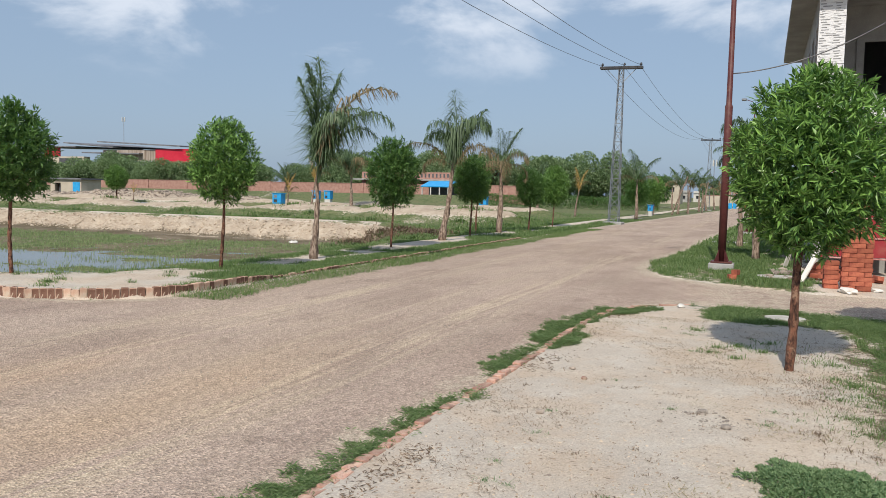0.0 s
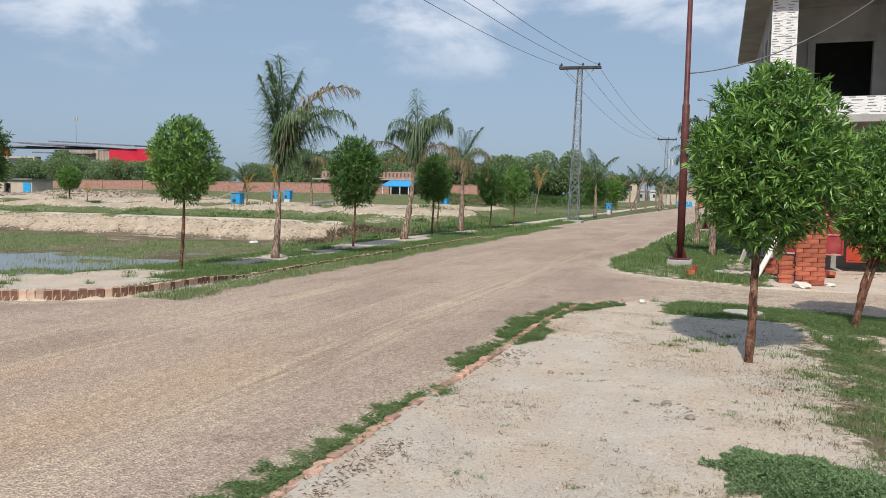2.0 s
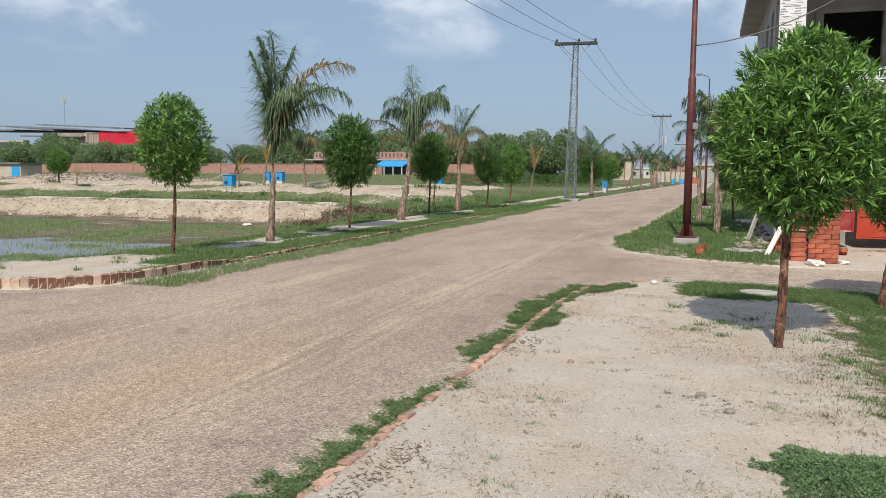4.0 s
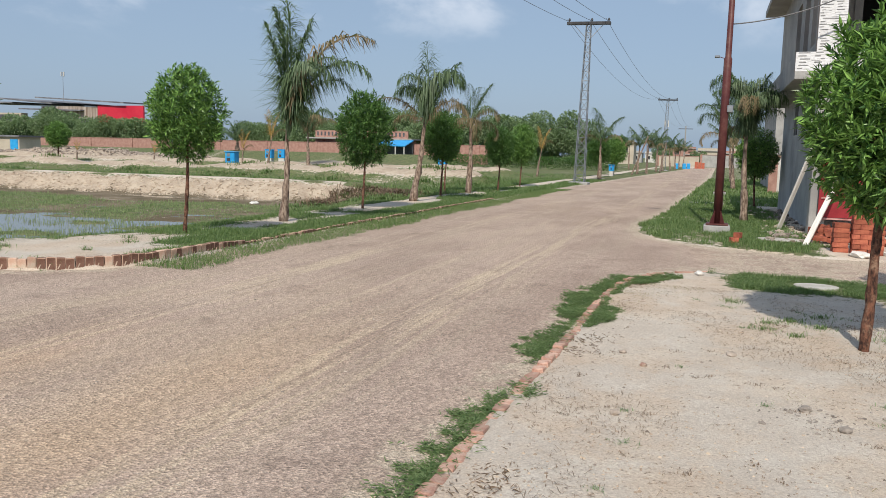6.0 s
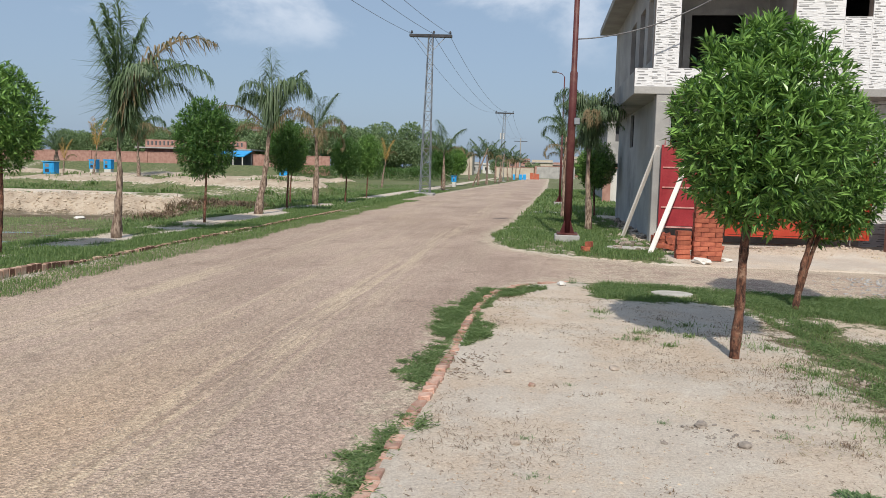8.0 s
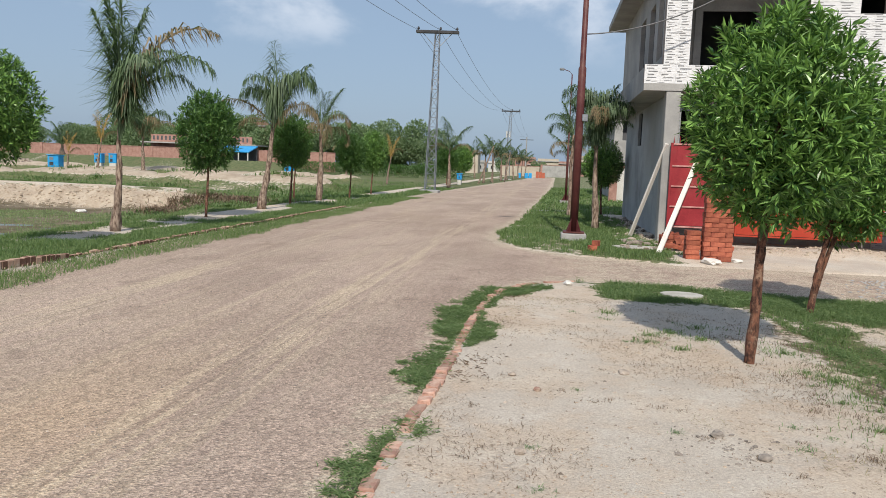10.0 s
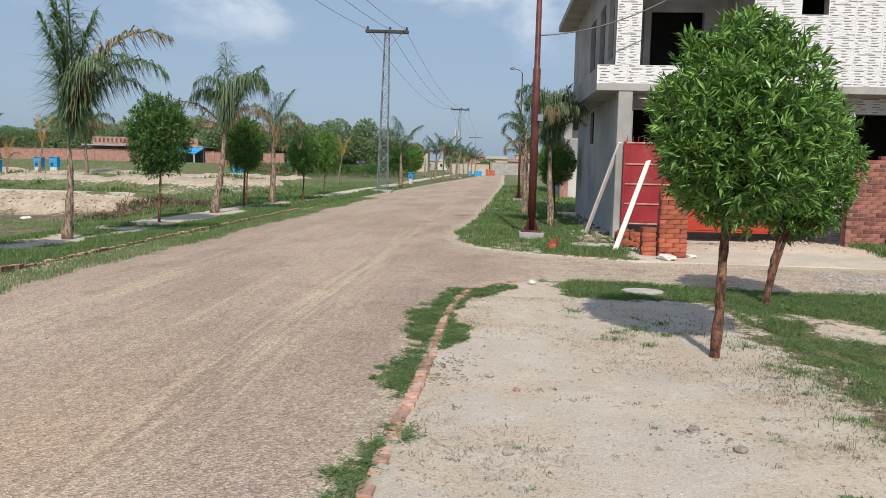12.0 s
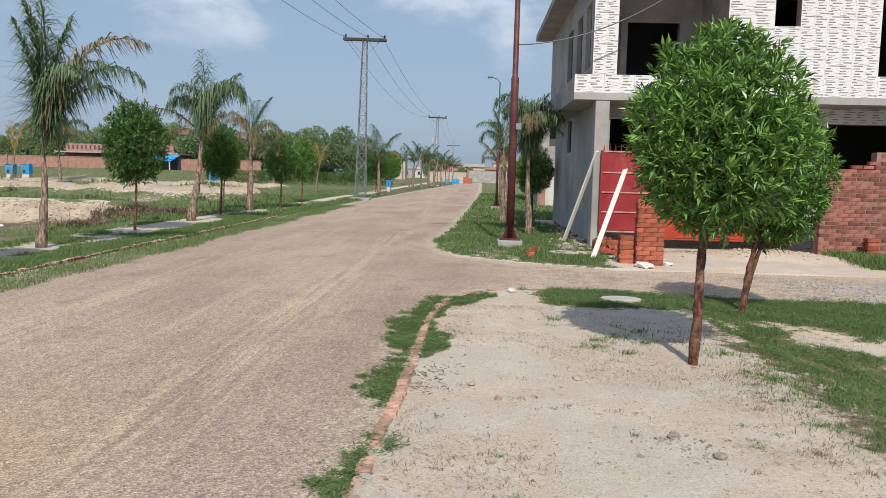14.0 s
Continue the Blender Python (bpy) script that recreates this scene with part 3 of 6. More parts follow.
def road_dust(x, y):
    d = sd_polygon(ROAD, x, y)
    side = step(x, -0.4, 1.0) * (y > 9)
    return np.clip(0.75 * step(0.55 - d, 0, 0.5) + 0.55 * side, 0, 1)


def road_track(x, y):
    """How strongly tyres have marked the road: four lanes that wander a little."""
    w = 0.12 * waves(x * 0.1, y, 0.35, 151)
    out = np.zeros_like(x)
    for cx, half, k in ((-1.9, 0.34, 1.0), (-2.75, 0.30, 0.55), (-4.05, 0.36, 0.9), (-4.9, 0.3, 0.5), (-3.4, 0.25, 0.35)):
        out = np.maximum(out, k * np.exp(-((x - cx - w) / half) ** 2))
    return out * (0.55 + 0.45 * step(16 - y, 0, 10)) * step(waves(x * 0.3, y, 0.8, 152) + 0.9, 0, 0.8)


def road_ochre(x, y):
    """Fine orange dust gathered between the tracks near the junction."""
    a = np.exp(-((x + 2.5) / 0.5) ** 2 - ((y - 3.2) / 1.9) ** 2) + 0.8 * np.exp(-((x + 3.85) / 0.5) ** 2 - ((y - 3.7) / 1.2) ** 2)
    return np.clip(0.85 * a * (0.75 + 0.5 * waves(x, y, 2.2, 153)), 0, 0.8)


ground = sheet("ground", XS, YS, M_GROUND, ground_height, attrs={
    "turf": lambda x, y: plan(x, y)[2], "soil": lambda x, y: plan(x, y)[3], "mud_shade": lambda x, y: plan(x, y)[4]})
tagged(ground, "pale sandy earth with patchy turf and low soil banks", "ground", kind="structure")
RX = np.concatenate([axis((-30, -8, 1.0), (-8, 3, 0.12), (3, 10, 0.4)), [10, 20, 45]])
RY = np.concatenate([axis((-40, 0, 2.0), (0, 16, 0.12), (16, 60, 0.5), (60, 143, 3))])
road = sheet("road", RX, RY, M_ROAD, road_height, keep=lambda x, y: sd_polygon(ROAD, x, y) > -0.12, attrs={"dust": road_dust, "track": road_track, "ochre": road_ochre})
tagged(road, "unpaved gravelly brown dirt road with wheel lines", "road", kind="structure")


def height(x, y):
    a = np.asarray(x, float), np.asarray(y, float)
    return np.maximum(ground_height(*a), np.where(sd_polygon(ROAD, *a) > -0.1, road_height(*a), -9))


def hz(x, y):
    return float(height(np.array([x]), np.array([y]))[0])


bm = bmesh.new()
box(bm, -70, -8.9, 7.6, 24.2, -1.4, -0.366)
pond = tagged(part("water", bm, M_WATER), "shallow muddy standing water in the sunken field", "water", kind="structure")


# ---- kerbs ----
def curve_points(poly, spacing):
    """Points and headings at even steps along a rounded polyline."""
    pts = [Vector((x, y, 0)) for x, y in poly]
    dense = []
    for i in range(len(pts) - 1):
        p0, p1, p2, p3 = pts[max(i - 1, 0)], pts[i], pts[i + 1], pts[min(i + 2, len(pts) - 1)]
        for k in range(40):
            t = k / 40
            if i in (0, len(pts) - 2) or (p2 - p1).length > 3:
                dense.append(p1.lerp(p2, t))
            else:
                dense.append(0.5 * (2 * p1 + (p2 - p0) * t + (2 * p0 - 5 * p1 + 4 * p2 - p3) * t * t + (3 * p1 - p0 - 3 * p2 + p3) * t ** 3))
    dense.append(pts[-1])
    out, need = [], 0.0
    for a, b in zip(dense, dense[1:]):
        seg = (b - a).length
        while seg > 0 and need <= seg:
            p = a.lerp(b, need / seg)
            out.append((p.x, p.y, math.atan2(b.y - a.y, b.x - a.x)))
            need += spacing
        need -= seg
    return out


def brick_mesh(name, lx, ly, lz, seed, chip=0.003, frog=False):
    r = random.Random(seed)
    bm = bmesh.new()
    box(bm, -lx / 2, lx / 2, -ly / 2, ly / 2, -lz / 2, lz / 2, bevel=0.006)
    for v in bm.verts:
        v.co += Vector([r.uniform(-chip, chip) for _ in range(3)])
    plain_faces = len(bm.faces)
    if frog:
        # the maker's recess pressed into the face: two raised slanted bars
        for s in (-1, 1):
            box(bm, -0.006, 0.006, -ly / 2 - 0.004, -ly / 2 + 0.004, -0.035, 0.025, m=Matrix.Translation((s * 0.016, 0, 0)) @ Matrix.Rotation(-s * 0.42, 4, "Y"))
    me = bpy.data.meshes.new(name)
    bmesh.ops.recalc_face_normals(bm, faces=bm.faces[:])
    bm.faces.index_update()
    for f in bm.faces:
        f.material_index = 1 if frog and f.index >= plain_faces else 0
    bm.to_mesh(me)
    bm.free()
    return me


def piece(name, me, material, parent, m):
    if not me.materials:
        me.materials.append(material)
        me.materials.append(M_MARK)
    ob = new(name, me)
    ob.parent = parent
    ob.matrix_local = m
    return ob


# ---- the house ----
house = tagged(new("house"), "unfinished two-storey house with white split-stone cladding and bare grey side wall", "house")
FY, SX = 16.4, 2.42            # front plane, side wall plane
HB, HE = 25.3, 13.5           # back of the house, its far side
W = 0.23
# ground floor: plastered side wall with a narrow window, back, far side, recessed front
SW = (21.3, 22.1, 2.1, 2.95)
side_wall = boxes("side_wall", [(SX, SX + W, FY + 0.35, SW[0], -0.2, 3.1), (SX, SX + W, SW[1], HB, -0.2, 3.1), (SX, SX + W, SW[0], SW[1], -0.2, SW[2]), (SX, SX + W, SW[0], SW[1], SW[3], 3.1)],
                  M_PLASTER, house, "smooth grey cement plaster")
boxes("back_wall", [(SX + W, HE, HB - W, HB, -0.2, 5.65)], M_PLASTER, house)
boxes("far_wall", [(HE - W, HE, FY + 0.9, HB - W, -0.2, 5.65)], M_PLASTER, house)
boxes("column", [(SX - 0.13, SX + 0.15, FY, FY + 0.35, -0.1, 3.0)], M_CONC, house, "bare concrete corner column", bevel=0.012)
GF = FY + 0.9
boxes("front_wall", [(SX + W, 3.95, GF, GF + W, -0.2, 0.9), (3.95, 7.25, GF, GF + W, -0.2, 3.0), (SX + W, 3.95, GF, GF + W, 2.75, 3.0),
                     (7.25, 9.0, GF, GF + W, 2.68, 3.0), (9.0, HE - W, GF, GF + W, -0.2, 3.0)], M_CONC, house, "ground floor front wall")
boxes("floor_slab", [(SX - 0.57, HE, FY - 0.02, HB + 0.05, 3.0, 3.14)], M_CONC, house, "concrete slab that juts over the side")
boxes("parapet", [(SX - 0.57, SX - 0.45, FY + 0.14, HB - 1.9, 3.14, 3.46)], M_CONC, house)
# upper floor
UX = SX - 0.20
UPW = [(16.95, 17.75), (18.3, 19.2), (20.0, 21.0)]
rows, y = [], FY + 0.25
for a, b in UPW:
    rows.append((UX, UX + 0.2, y, a, 3.14, 5.65))
    rows.append((UX, UX + 0.2, a, b, 3.14, 3.72))
    rows.append((UX, UX + 0.2, a, b, 5.05, 5.65))
    y = b
rows.append((UX, UX + 0.2, y, HB, 3.14, 5.65))
boxes("upper_side_wall", rows, M_CONC, house, "raw grey upper wall with three window openings")
for a, b in UPW:
    boxes("window_grille", [(UX + 0.08, UX + 0.1, a + k * (b - a) / 5, a + k * (b - a) / 5 + 0.02, 3.72, 5.05) for k in range(1, 5)], M_BLACK, house)
    boxes("brick_infill", [(UX + 0.11, UX + 0.19, a, b - 0.12, 3.72, 4.85)], M_BRICKJOIN, house, "rough brick infill in a window opening")
boxes("roof", [(1.72, HE + 0.3, FY - 0.45, HB + 0.25, 5.65, 5.82)], M_CONC, house, "flat concrete roof slab with wide eaves")
boxes("roof_parapet", [(UX, HE, FY, FY + 0.15, 5.82, 6.5), (UX, UX + 0.15, FY + 0.15, HB, 5.82, 6.5), (UX + 0.15, HE, HB - 0.15, HB, 5.82, 6.5)], M_BRICKJOIN, house)
# backing of the clad front: strip, sill band, wall with a small window
CB = FY + 0.03
clad = boxes("clad_front", [(2.2, 2.68, CB, CB + 0.22, 3.14, 5.65), (2.68, 4.82, CB, CB + 0.2, 3.14, 3.5), (4.82, 5.72, CB, CB + 0.22, 3.14, 5.65), (5.72, 6.22, CB, CB + 0.22, 3.14, 4.5),
                        (5.72, 6.22, CB, CB + 0.22, 5.25, 5.65), (6.22, 7.78, CB, CB + 0.22, 3.14, 5.65), (7.78, 9.3, CB, CB + 0.22, 3.14, 3.56), (9.3, HE, CB, CB + 0.22, 3.14, 5.65),
                        (7.78, 9.3, CB, CB + 0.22, 5.2, 5.65), (SX - 0.57, 2.2, CB, CB + 0.12, 3.14, 3.5)], M_MORTAR, house, "front wall under the cladding")
# the loggia's back wall with a doorway, its pier, and rooms behind darkened by colour
LB = FY + 1.9
boxes("loggia_wall", [(2.45, 3.2, LB, LB + 0.2, 3.14, 5.65), (4.35, 4.82, LB, LB + 0.2, 3.14, 5.65), (3.2, 4.35, LB, LB + 0.2, 5.0, 5.65), (4.82, 4.98, CB + 0.22, LB + 0.2, 3.14, 5.65)], M_CONC, house)
boxes("door_jamb", [(3.05, 3.2, LB - 0.06, LB, 3.14, 5.0), (3.2, 4.35, LB - 0.06, LB, 4.88, 5.0)], M_CONC, house)
# inner walls hold the rooms' shade in their base colour
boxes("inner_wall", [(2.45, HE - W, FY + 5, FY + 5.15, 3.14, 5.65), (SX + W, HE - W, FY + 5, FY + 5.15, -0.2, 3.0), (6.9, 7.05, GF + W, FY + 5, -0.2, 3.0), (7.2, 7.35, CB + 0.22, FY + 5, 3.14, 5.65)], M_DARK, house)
boxes("window_frame", [(SX + W, 3.95, GF + 0.06, GF + 0.1, 2.7, 2.75), (SX + W, 3.95, GF + 0.06, GF + 0.1, 0.9, 0.95), (SX + W, SX + W + 0.05, GF + 0.06, GF + 0.1, 0.95, 2.7), (3.9, 3.95, GF + 0.06, GF + 0.1, 0.95, 2.7),
                       (3.28, 3.33, GF + 0.06, GF + 0.1, 0.95, 2.7)], M_STEEL, house)
boxes("narrow_window", [(SX + 0.06, SX + 0.1, SW[0], SW[0] + 0.05, SW[2], SW[3]), (SX + 0.06, SX + 0.1, SW[1] - 0.05, SW[1], SW[2], SW[3]), (SX + 0.12, SX + 0.14, SW[0] + 0.05, SW[1] - 0.05, SW[2], SW[3])], M_BLACK, house)


# ---- gates, planks ----
def gate_leaf(x0, x1, y, z0, z1, material, label, spikes=True, rail=None):
    g = tagged(new("gate"), label, "gate")
    g.location = (x0, y, z0)
    w, h = x1 - x0, z1 - z0
    bm = bmesh.new()
    n = int(w / 0.1)
    box(bm, 0.04, w - 0.04, -0.006, 0.012, 0.04, h - 0.045)
    part("panel", bm, material, g)
    for zz in (0.0, h * 0.24, h * 0.48, h * 0.72, h - 0.04):
        boxes("rail", [(0.0, w, -0.028, 0.025, zz, zz + 0.03)], rail or material, g, bevel=0.004)
    for xx in (0.0, w - 0.045):
        boxes("stile", [(xx, xx + 0.045, -0.03, 0.03, 0, h)], material, g, bevel=0.004)
    bm = bmesh.new()
    for k in range(n):
        box(bm, 0.02, 0.05, -0.01, 0.01, h - 0.36, h - 0.04, m=Matrix.Translation((k * w / n, 0, 0)))
    part("slats", bm, material, g)
    if spikes:
        for k in range(int(w / 0.11)):
            v, f = tube([(0.06 + k * 0.11, 0, h), (0.06 + k * 0.11, 0, h + 0.13)], [0.011, 0.002], 5)
            link_mesh("spike", v, f, material, g)
    return g


gate_leaf(2.43, 3.70, FY - 0.08, 0.36, 2.0, M_GATE, "crimson sheet-metal gate leaf with rails and spikes", rail=M_PALERAIL)
gate_leaf(3.78, 6.52, FY + 0.16, 0.22, 2.0, M_GATE2, "wide orange-red steel gate leaf, closed")


def plank(a, b, w=0.09, t=0.04):
    a, b = Vector(a), Vector(b)
    d = b - a
    bm = bmesh.new()
    box(bm, -w / 2, w / 2, -t / 2, t / 2, 0, d.length, bevel=0.006)
    ob = part("plank", bm, M_WOOD)
    ob.matrix_world = Matrix.Translation(a) @ d.to_track_quat("Z", "Y").to_matrix().to_4x4()
    return tagged(ob, "pale weathered timber prop leaning against the gate", "plank", "props against the gate")


plank((1.82, 17.1, hz(1.82, 17.1) - 0.02), (2.36, 16.38, 1.98))
plank((2.02, 14.2, hz(2.02, 14.2) - 0.02), (2.98, 16.46, 1.72))


# ---- lamp posts and power poles ----
def lamp_post(x, y, h, r0, r1, label, arm=0.8, box_z=2.25):
    p = tagged(new("lamp_post"), label, "lamp post", "street lamp posts")
    p.location = (x, y, hz(x, y))
    boxes("footing", [(-0.24, 0.24, -0.24, 0.24, -0.15, 0.12)], M_CONC, p, "grey concrete footing", bevel=0.015)
    boxes("base_plate", [(-0.2, 0.2, -0.2, 0.2, 0.13, 0.155)], M_POST, p)
    v, f = tube([(0, 0, 0.15), (0, 0, h * 0.45), (0, 0, h * 0.455), (0, 0, h)], [r0, r0 * 0.95, r1, r1 * 0.75], 12)
    link_mesh("pole", v, f, M_POST, p, smooth=True)
    for k in range(4):
        bm = bmesh.new()
        vs = [bm.verts.new(c) for c in ((r0 * 0.8, -0.006, 0.155), (0.19, -0.006, 0.155), (r0 * 0.8, -0.006, 0.42), (r0 * 0.8, 0.006, 0.155), (0.19, 0.006, 0.155), (r0 * 0.8, 0.006, 0.42))]
        for q in ((0, 1, 2), (5, 4, 3), (0, 3, 4, 1), (1, 4, 5, 2), (2, 5, 3, 0)):
            bm.faces.new([vs[i] for i in q])
        bmesh.ops.rotate(bm, cent=(0, 0, 0), matrix=Matrix.Rotation(k * math.pi / 2 + math.pi / 4, 3, "Z"), verts=bm.verts)
        part("gusset", bm, M_POST, p)
    if box_z:
        boxes("junction_box", [(0.04, 0.15, -0.1, 0.02, box_z, box_z + 0.13)], M_STEEL, p, "small grey junction box", bevel=0.01)
    if arm:
        v, f = tube([(0, 0, h), (-0.1, 0, h + 0.12), (-arm, 0, h + 0.2)], [r1 * 0.6, r1 * 0.5, r1 * 0.45], 6)
        link_mesh("arm", v, f, M_POST, p)
        boxes("lamp_head", [(-arm * 1.5, -arm * 0.94, -0.09, 0.09, h + 0.16, h + 0.25)], M_STEEL, p, bevel=0.02)
    return p


lamp = lamp_post(0.63, 15.8, 7.2, 0.078, 0.056, "tall maroon steel lamp post on a concrete footing")
lamp.rotation_euler = (0, radians(0.1), 0)
lamp_post(0.85, 33, 5.2, 0.05, 0.03, "slim dark steel street lamp beside the lawn", arm=0.34, box_z=0)


def power_pole(x, y, h, label, z0=0.0):
    p = tagged(new("power_pole"), label, "power pole", "overhead line poles")
    p.location = (x, y, z0)
    p.rotation_euler = (0, radians(0.9), 0)
    def leg(sx, sy, z):
        w = 0.26 + (0.11 - 0.26) * z / h
        return Vector((sx * w, sy * w, z))
    for sx in (-1, 1):
        for sy in (-1, 1):
            v, f = beam(leg(sx, sy, 0), leg(sx, sy, h), 0.023)
            link_mesh("leg", v, f, M_STEEL, p)
    n = 17
    for (a, b) in (((-1, -1), (1, -1)), ((1, -1), (1, 1)), ((1, 1), (-1, 1)), ((-1, 1), (-1, -1))):
        geo = []
        for k in range(n):
            z1, z2 = h * k / n, h * (k + 1) / n
            geo.append(beam(leg(*a, z1), leg(*b, z2), 0.016) if k % 2 else beam(leg(*b, z1), leg(*a, z2), 0.016))
            geo.append(beam(leg(*a, z2), leg(*b, z2), 0.014))
        v, f = join_geo(geo)
        link_mesh("lattice", v, f, M_STEEL, p)
    boxes("footing", [(-0.5, 0.5, -0.5, 0.5, -0.3, 0.12)], M_CONC, p, bevel=0.03)
    boxes("crossarm", [(-1.1, 1.1, -0.16, -0.06, h - 0.08, h + 0.05), (-1.1, 1.1, 0.06, 0.16, h - 0.08, h + 0.05)], M_BLACK, p, "dark steel crossarm")
    for k in (-1.0, 0.15, 1.0):
        v, f = tube([(k, 0, h), (k, 0, h + 0.1), (k, 0, h + 0.13), (k, 0, h + 0.19), (k, 0, h + 0.24)], [0.02, 0.025, 0.07, 0.055, 0.03], 8)
        link_mesh("insulator", v, f, M_BLACK, p)
    for s in (-1, 1):
        v, f = beam((s * 0.75, 0, h - 0.08), (s * 0.12, 0, h - 0.75), 0.02)
        link_mesh("brace", v, f, M_STEEL, p)
    return p


POLES = [(-7.2, -14, 8.5), (-6.0, 41, 8.2), (-4.75, 94, 8.1), (-4.4, 155, 7.6)]
for x, y, h in POLES[:3]:
    power_pole(x, y, h, "grey lattice steel power pole with dark crossarm", hz(x, y) - 0.02)
p = tagged(new("power_pole"), "slim concrete power pole far along the road", "power pole", "overhead line poles")
p.location = (*POLES[3][:2], 0)
v, f = tube([(0, 0, -0.2), (0, 0, 7.6)], [0.17, 0.1], 8)
link_mesh("pole", v, f, M_CONC, p)
boxes("crossarm", [(-1.3, 1.3, -0.06, 0.06, 7.0, 7.12)], M_BLACK, p)


def cable(name, a, b, sag, r, label, category="cable"):
    a, b = Vector(a), Vector(b)
    pts = [a.lerp(b, k / 24) - Vector((0, 0, 4 * sag * (k / 24) * (1 - k / 24))) for k in range(25)]
    v, f = tube(pts, [r] * 25, 5)
    return tagged(link_mesh(name, v, f, M_WIRE, smooth=True), label, category)


for (x1, y1, h1), (x2, y2, h2) in zip(POLES, POLES[1:]):
    for k in (-1.0, 0.15, 1.0):
        tagged(cable("wire", (x1 + k, y1, h1 + 0.2), (x2 + k, y2, h2 + 0.15), 1.25, 0.010, "thin grey overhead line between power poles", "wire"), group="overhead lines")
cable("service_cable", (0.68, 15.8, 3.95), (4.6, 15.95, 5.75), 0.4, 0.012, "thin black service cable from lamp post to house")


# ---- trees ----
RNG = np.random.RandomState(7)


def crown_mesh(name, rx, rz, twigs, per, length, width, seed, material, shoots=10):
    r = np.random.RandomState(seed)
    d = unit(r.normal(size=(twigs, 3)))
    rad = 1 - 0.62 * r.uniform(0, 1, twigs) ** 1.7
    knots = unit(r.normal(size=(70, 3)))
    near = (d @ knots.T).max(1)          # clumps stand out, gaps fall back
    rad *= 0.94 + 0.13 * np.clip((near - 0.93) / 0.07, -0.6, 1) + 0.04 * r.normal(size=twigs)
    shape = np.where(d[:, 2:3] < 0, np.array([rx * 0.93, rx * 0.93, rz * 0.92]), np.array([rx, rx, rz]))
    pos = d * rad[:, None] * shape
    if shoots:
        a = r.uniform(0, 2 * np.pi, shoots)
        t = r.uniform(0.1, 0.75, shoots)
        sd = np.stack([np.cos(a) * t, np.sin(a) * t, np.ones(shoots)], 1)
        sd = unit(sd)
        sp = np.concatenate([sd * np.array([rx, rx, rz]) * s for s in (0.97, 1.05, 1.13)], 0)
        pos, d = np.concatenate([pos, sp]), np.concatenate([d, np.tile(sd, (3, 1))])
    n = len(pos)
    axis_ = unit(d * 0.7 + np.array([0, 0, 0.5]) + r.normal(size=(n, 3)) * 0.45)
    ax = np.repeat(axis_, per, 0)
    along = np.tile(np.linspace(0, 1, per), n)[:, None]
    base = np.repeat(pos, per, 0) + ax * (along - 0.7) * length * 0.75
    ring = unit(np.cross(ax, r.normal(size=(n * per, 3))))
    way = ax * (0.25 + 0.9 * along) + ring * r.uniform(0.6, 1.05, (n * per, 1))
    L = length * r.uniform(0.55, 1.25, n * per)
    v, f = leaves_geo(base + ring * 0.008, way, L, width * r.uniform(0.75, 1.2, n * per), r, 0.2, 0.06)
    me = bpy.data.meshes.new(name)
    me.from_pydata(v.tolist(), [], f.tolist())
    me.materials.append(material)
    return me


CROWN_NEAR = [crown_mesh("crown", 1, 1.16, 1900, 11, 0.137, 0.036, s, M_LEAF, 24) for s in (11, 12)]
CROWN_MID = [crown_mesh("crown", 1, 1.16, 1500, 7, 0.17, 0.046, s, M_LEAF, 14) for s in (21, 22)]
CROWN_DARK = [crown_mesh("crown", 1, 1.16, 1500, 7, 0.165, 0.046, s, M_LEAFDARK, 8) for s in (31, 32)]


def lollipop(x, y, bottom, top, r, lean=(0, 0), mesh=None, stems=1, trunk=0.027, label="young clipped tree with dense round crown on slim trunk"):
    t = tagged(new("tree"), label, "tree", "clipped roadside trees")
    z0 = hz(x, y)
    t.location = (x, y, z0 - 0.03)
    cz = (bottom + top) / 2 - z0
    rz = (top - bottom) / 2
    rnd = random.Random(int(x * 91 + y * 37))
    for s in range(stems):
        off = (s * 0.10, s * 0.03)
        pts, rad = [], []
        for k in range(25):
            u = k / 24
            w = math.sin(u * 5 + x) * 0.02
            pts.append((off[0] * u * 1.6 + lean[0] * u + w, off[1] + lean[1] * u + w * 0.6, (cz + 0.1) * u))
            rad.append(trunk * (1.3 - 0.62 * u) * (0.7 if s else 1) * rnd.uniform(0.84, 1.16))
        tv, tf = tube(pts, rad, 9)
        tv = [p + Vector((rnd.uniform(-1, 1), rnd.uniform(-1, 1), rnd.uniform(-1, 1))) * trunk * 0.16 for p in tv]
        geo = [(tv, tf)]
        for k in range(7):      # limbs into the crown
            a = k * 2.4 + rnd.uniform(0, 1)
            u0 = rnd.uniform(0.72, 0.98)
            b = Vector(pts[0]).lerp(Vector(pts[-1]), u0)
            e = Vector((lean[0], lean[1], cz)) + Vector((math.cos(a) * r * 0.65, math.sin(a) * r * 0.65, rnd.uniform(-0.1, 0.6) * rz))
            geo.append(tube([b, b.lerp(e, 0.5) + Vector((0, 0, -0.04)), e], [trunk * 0.5, trunk * 0.34, trunk * 0.12], 5))
        v, f = join_geo(geo)
        link_mesh("trunk", v, f, M_BARK, t, smooth=True)
    c = new("crown", mesh or CROWN_MID[rnd.randrange(2)])
    c.parent = t
    c.location = (lean[0], lean[1], cz)
    c.rotation_euler = (0, 0, rnd.uniform(0, 6.28))
    c.scale = (r * 0.92, r * 0.92, rz / 1.16 * 0.95)
    return t


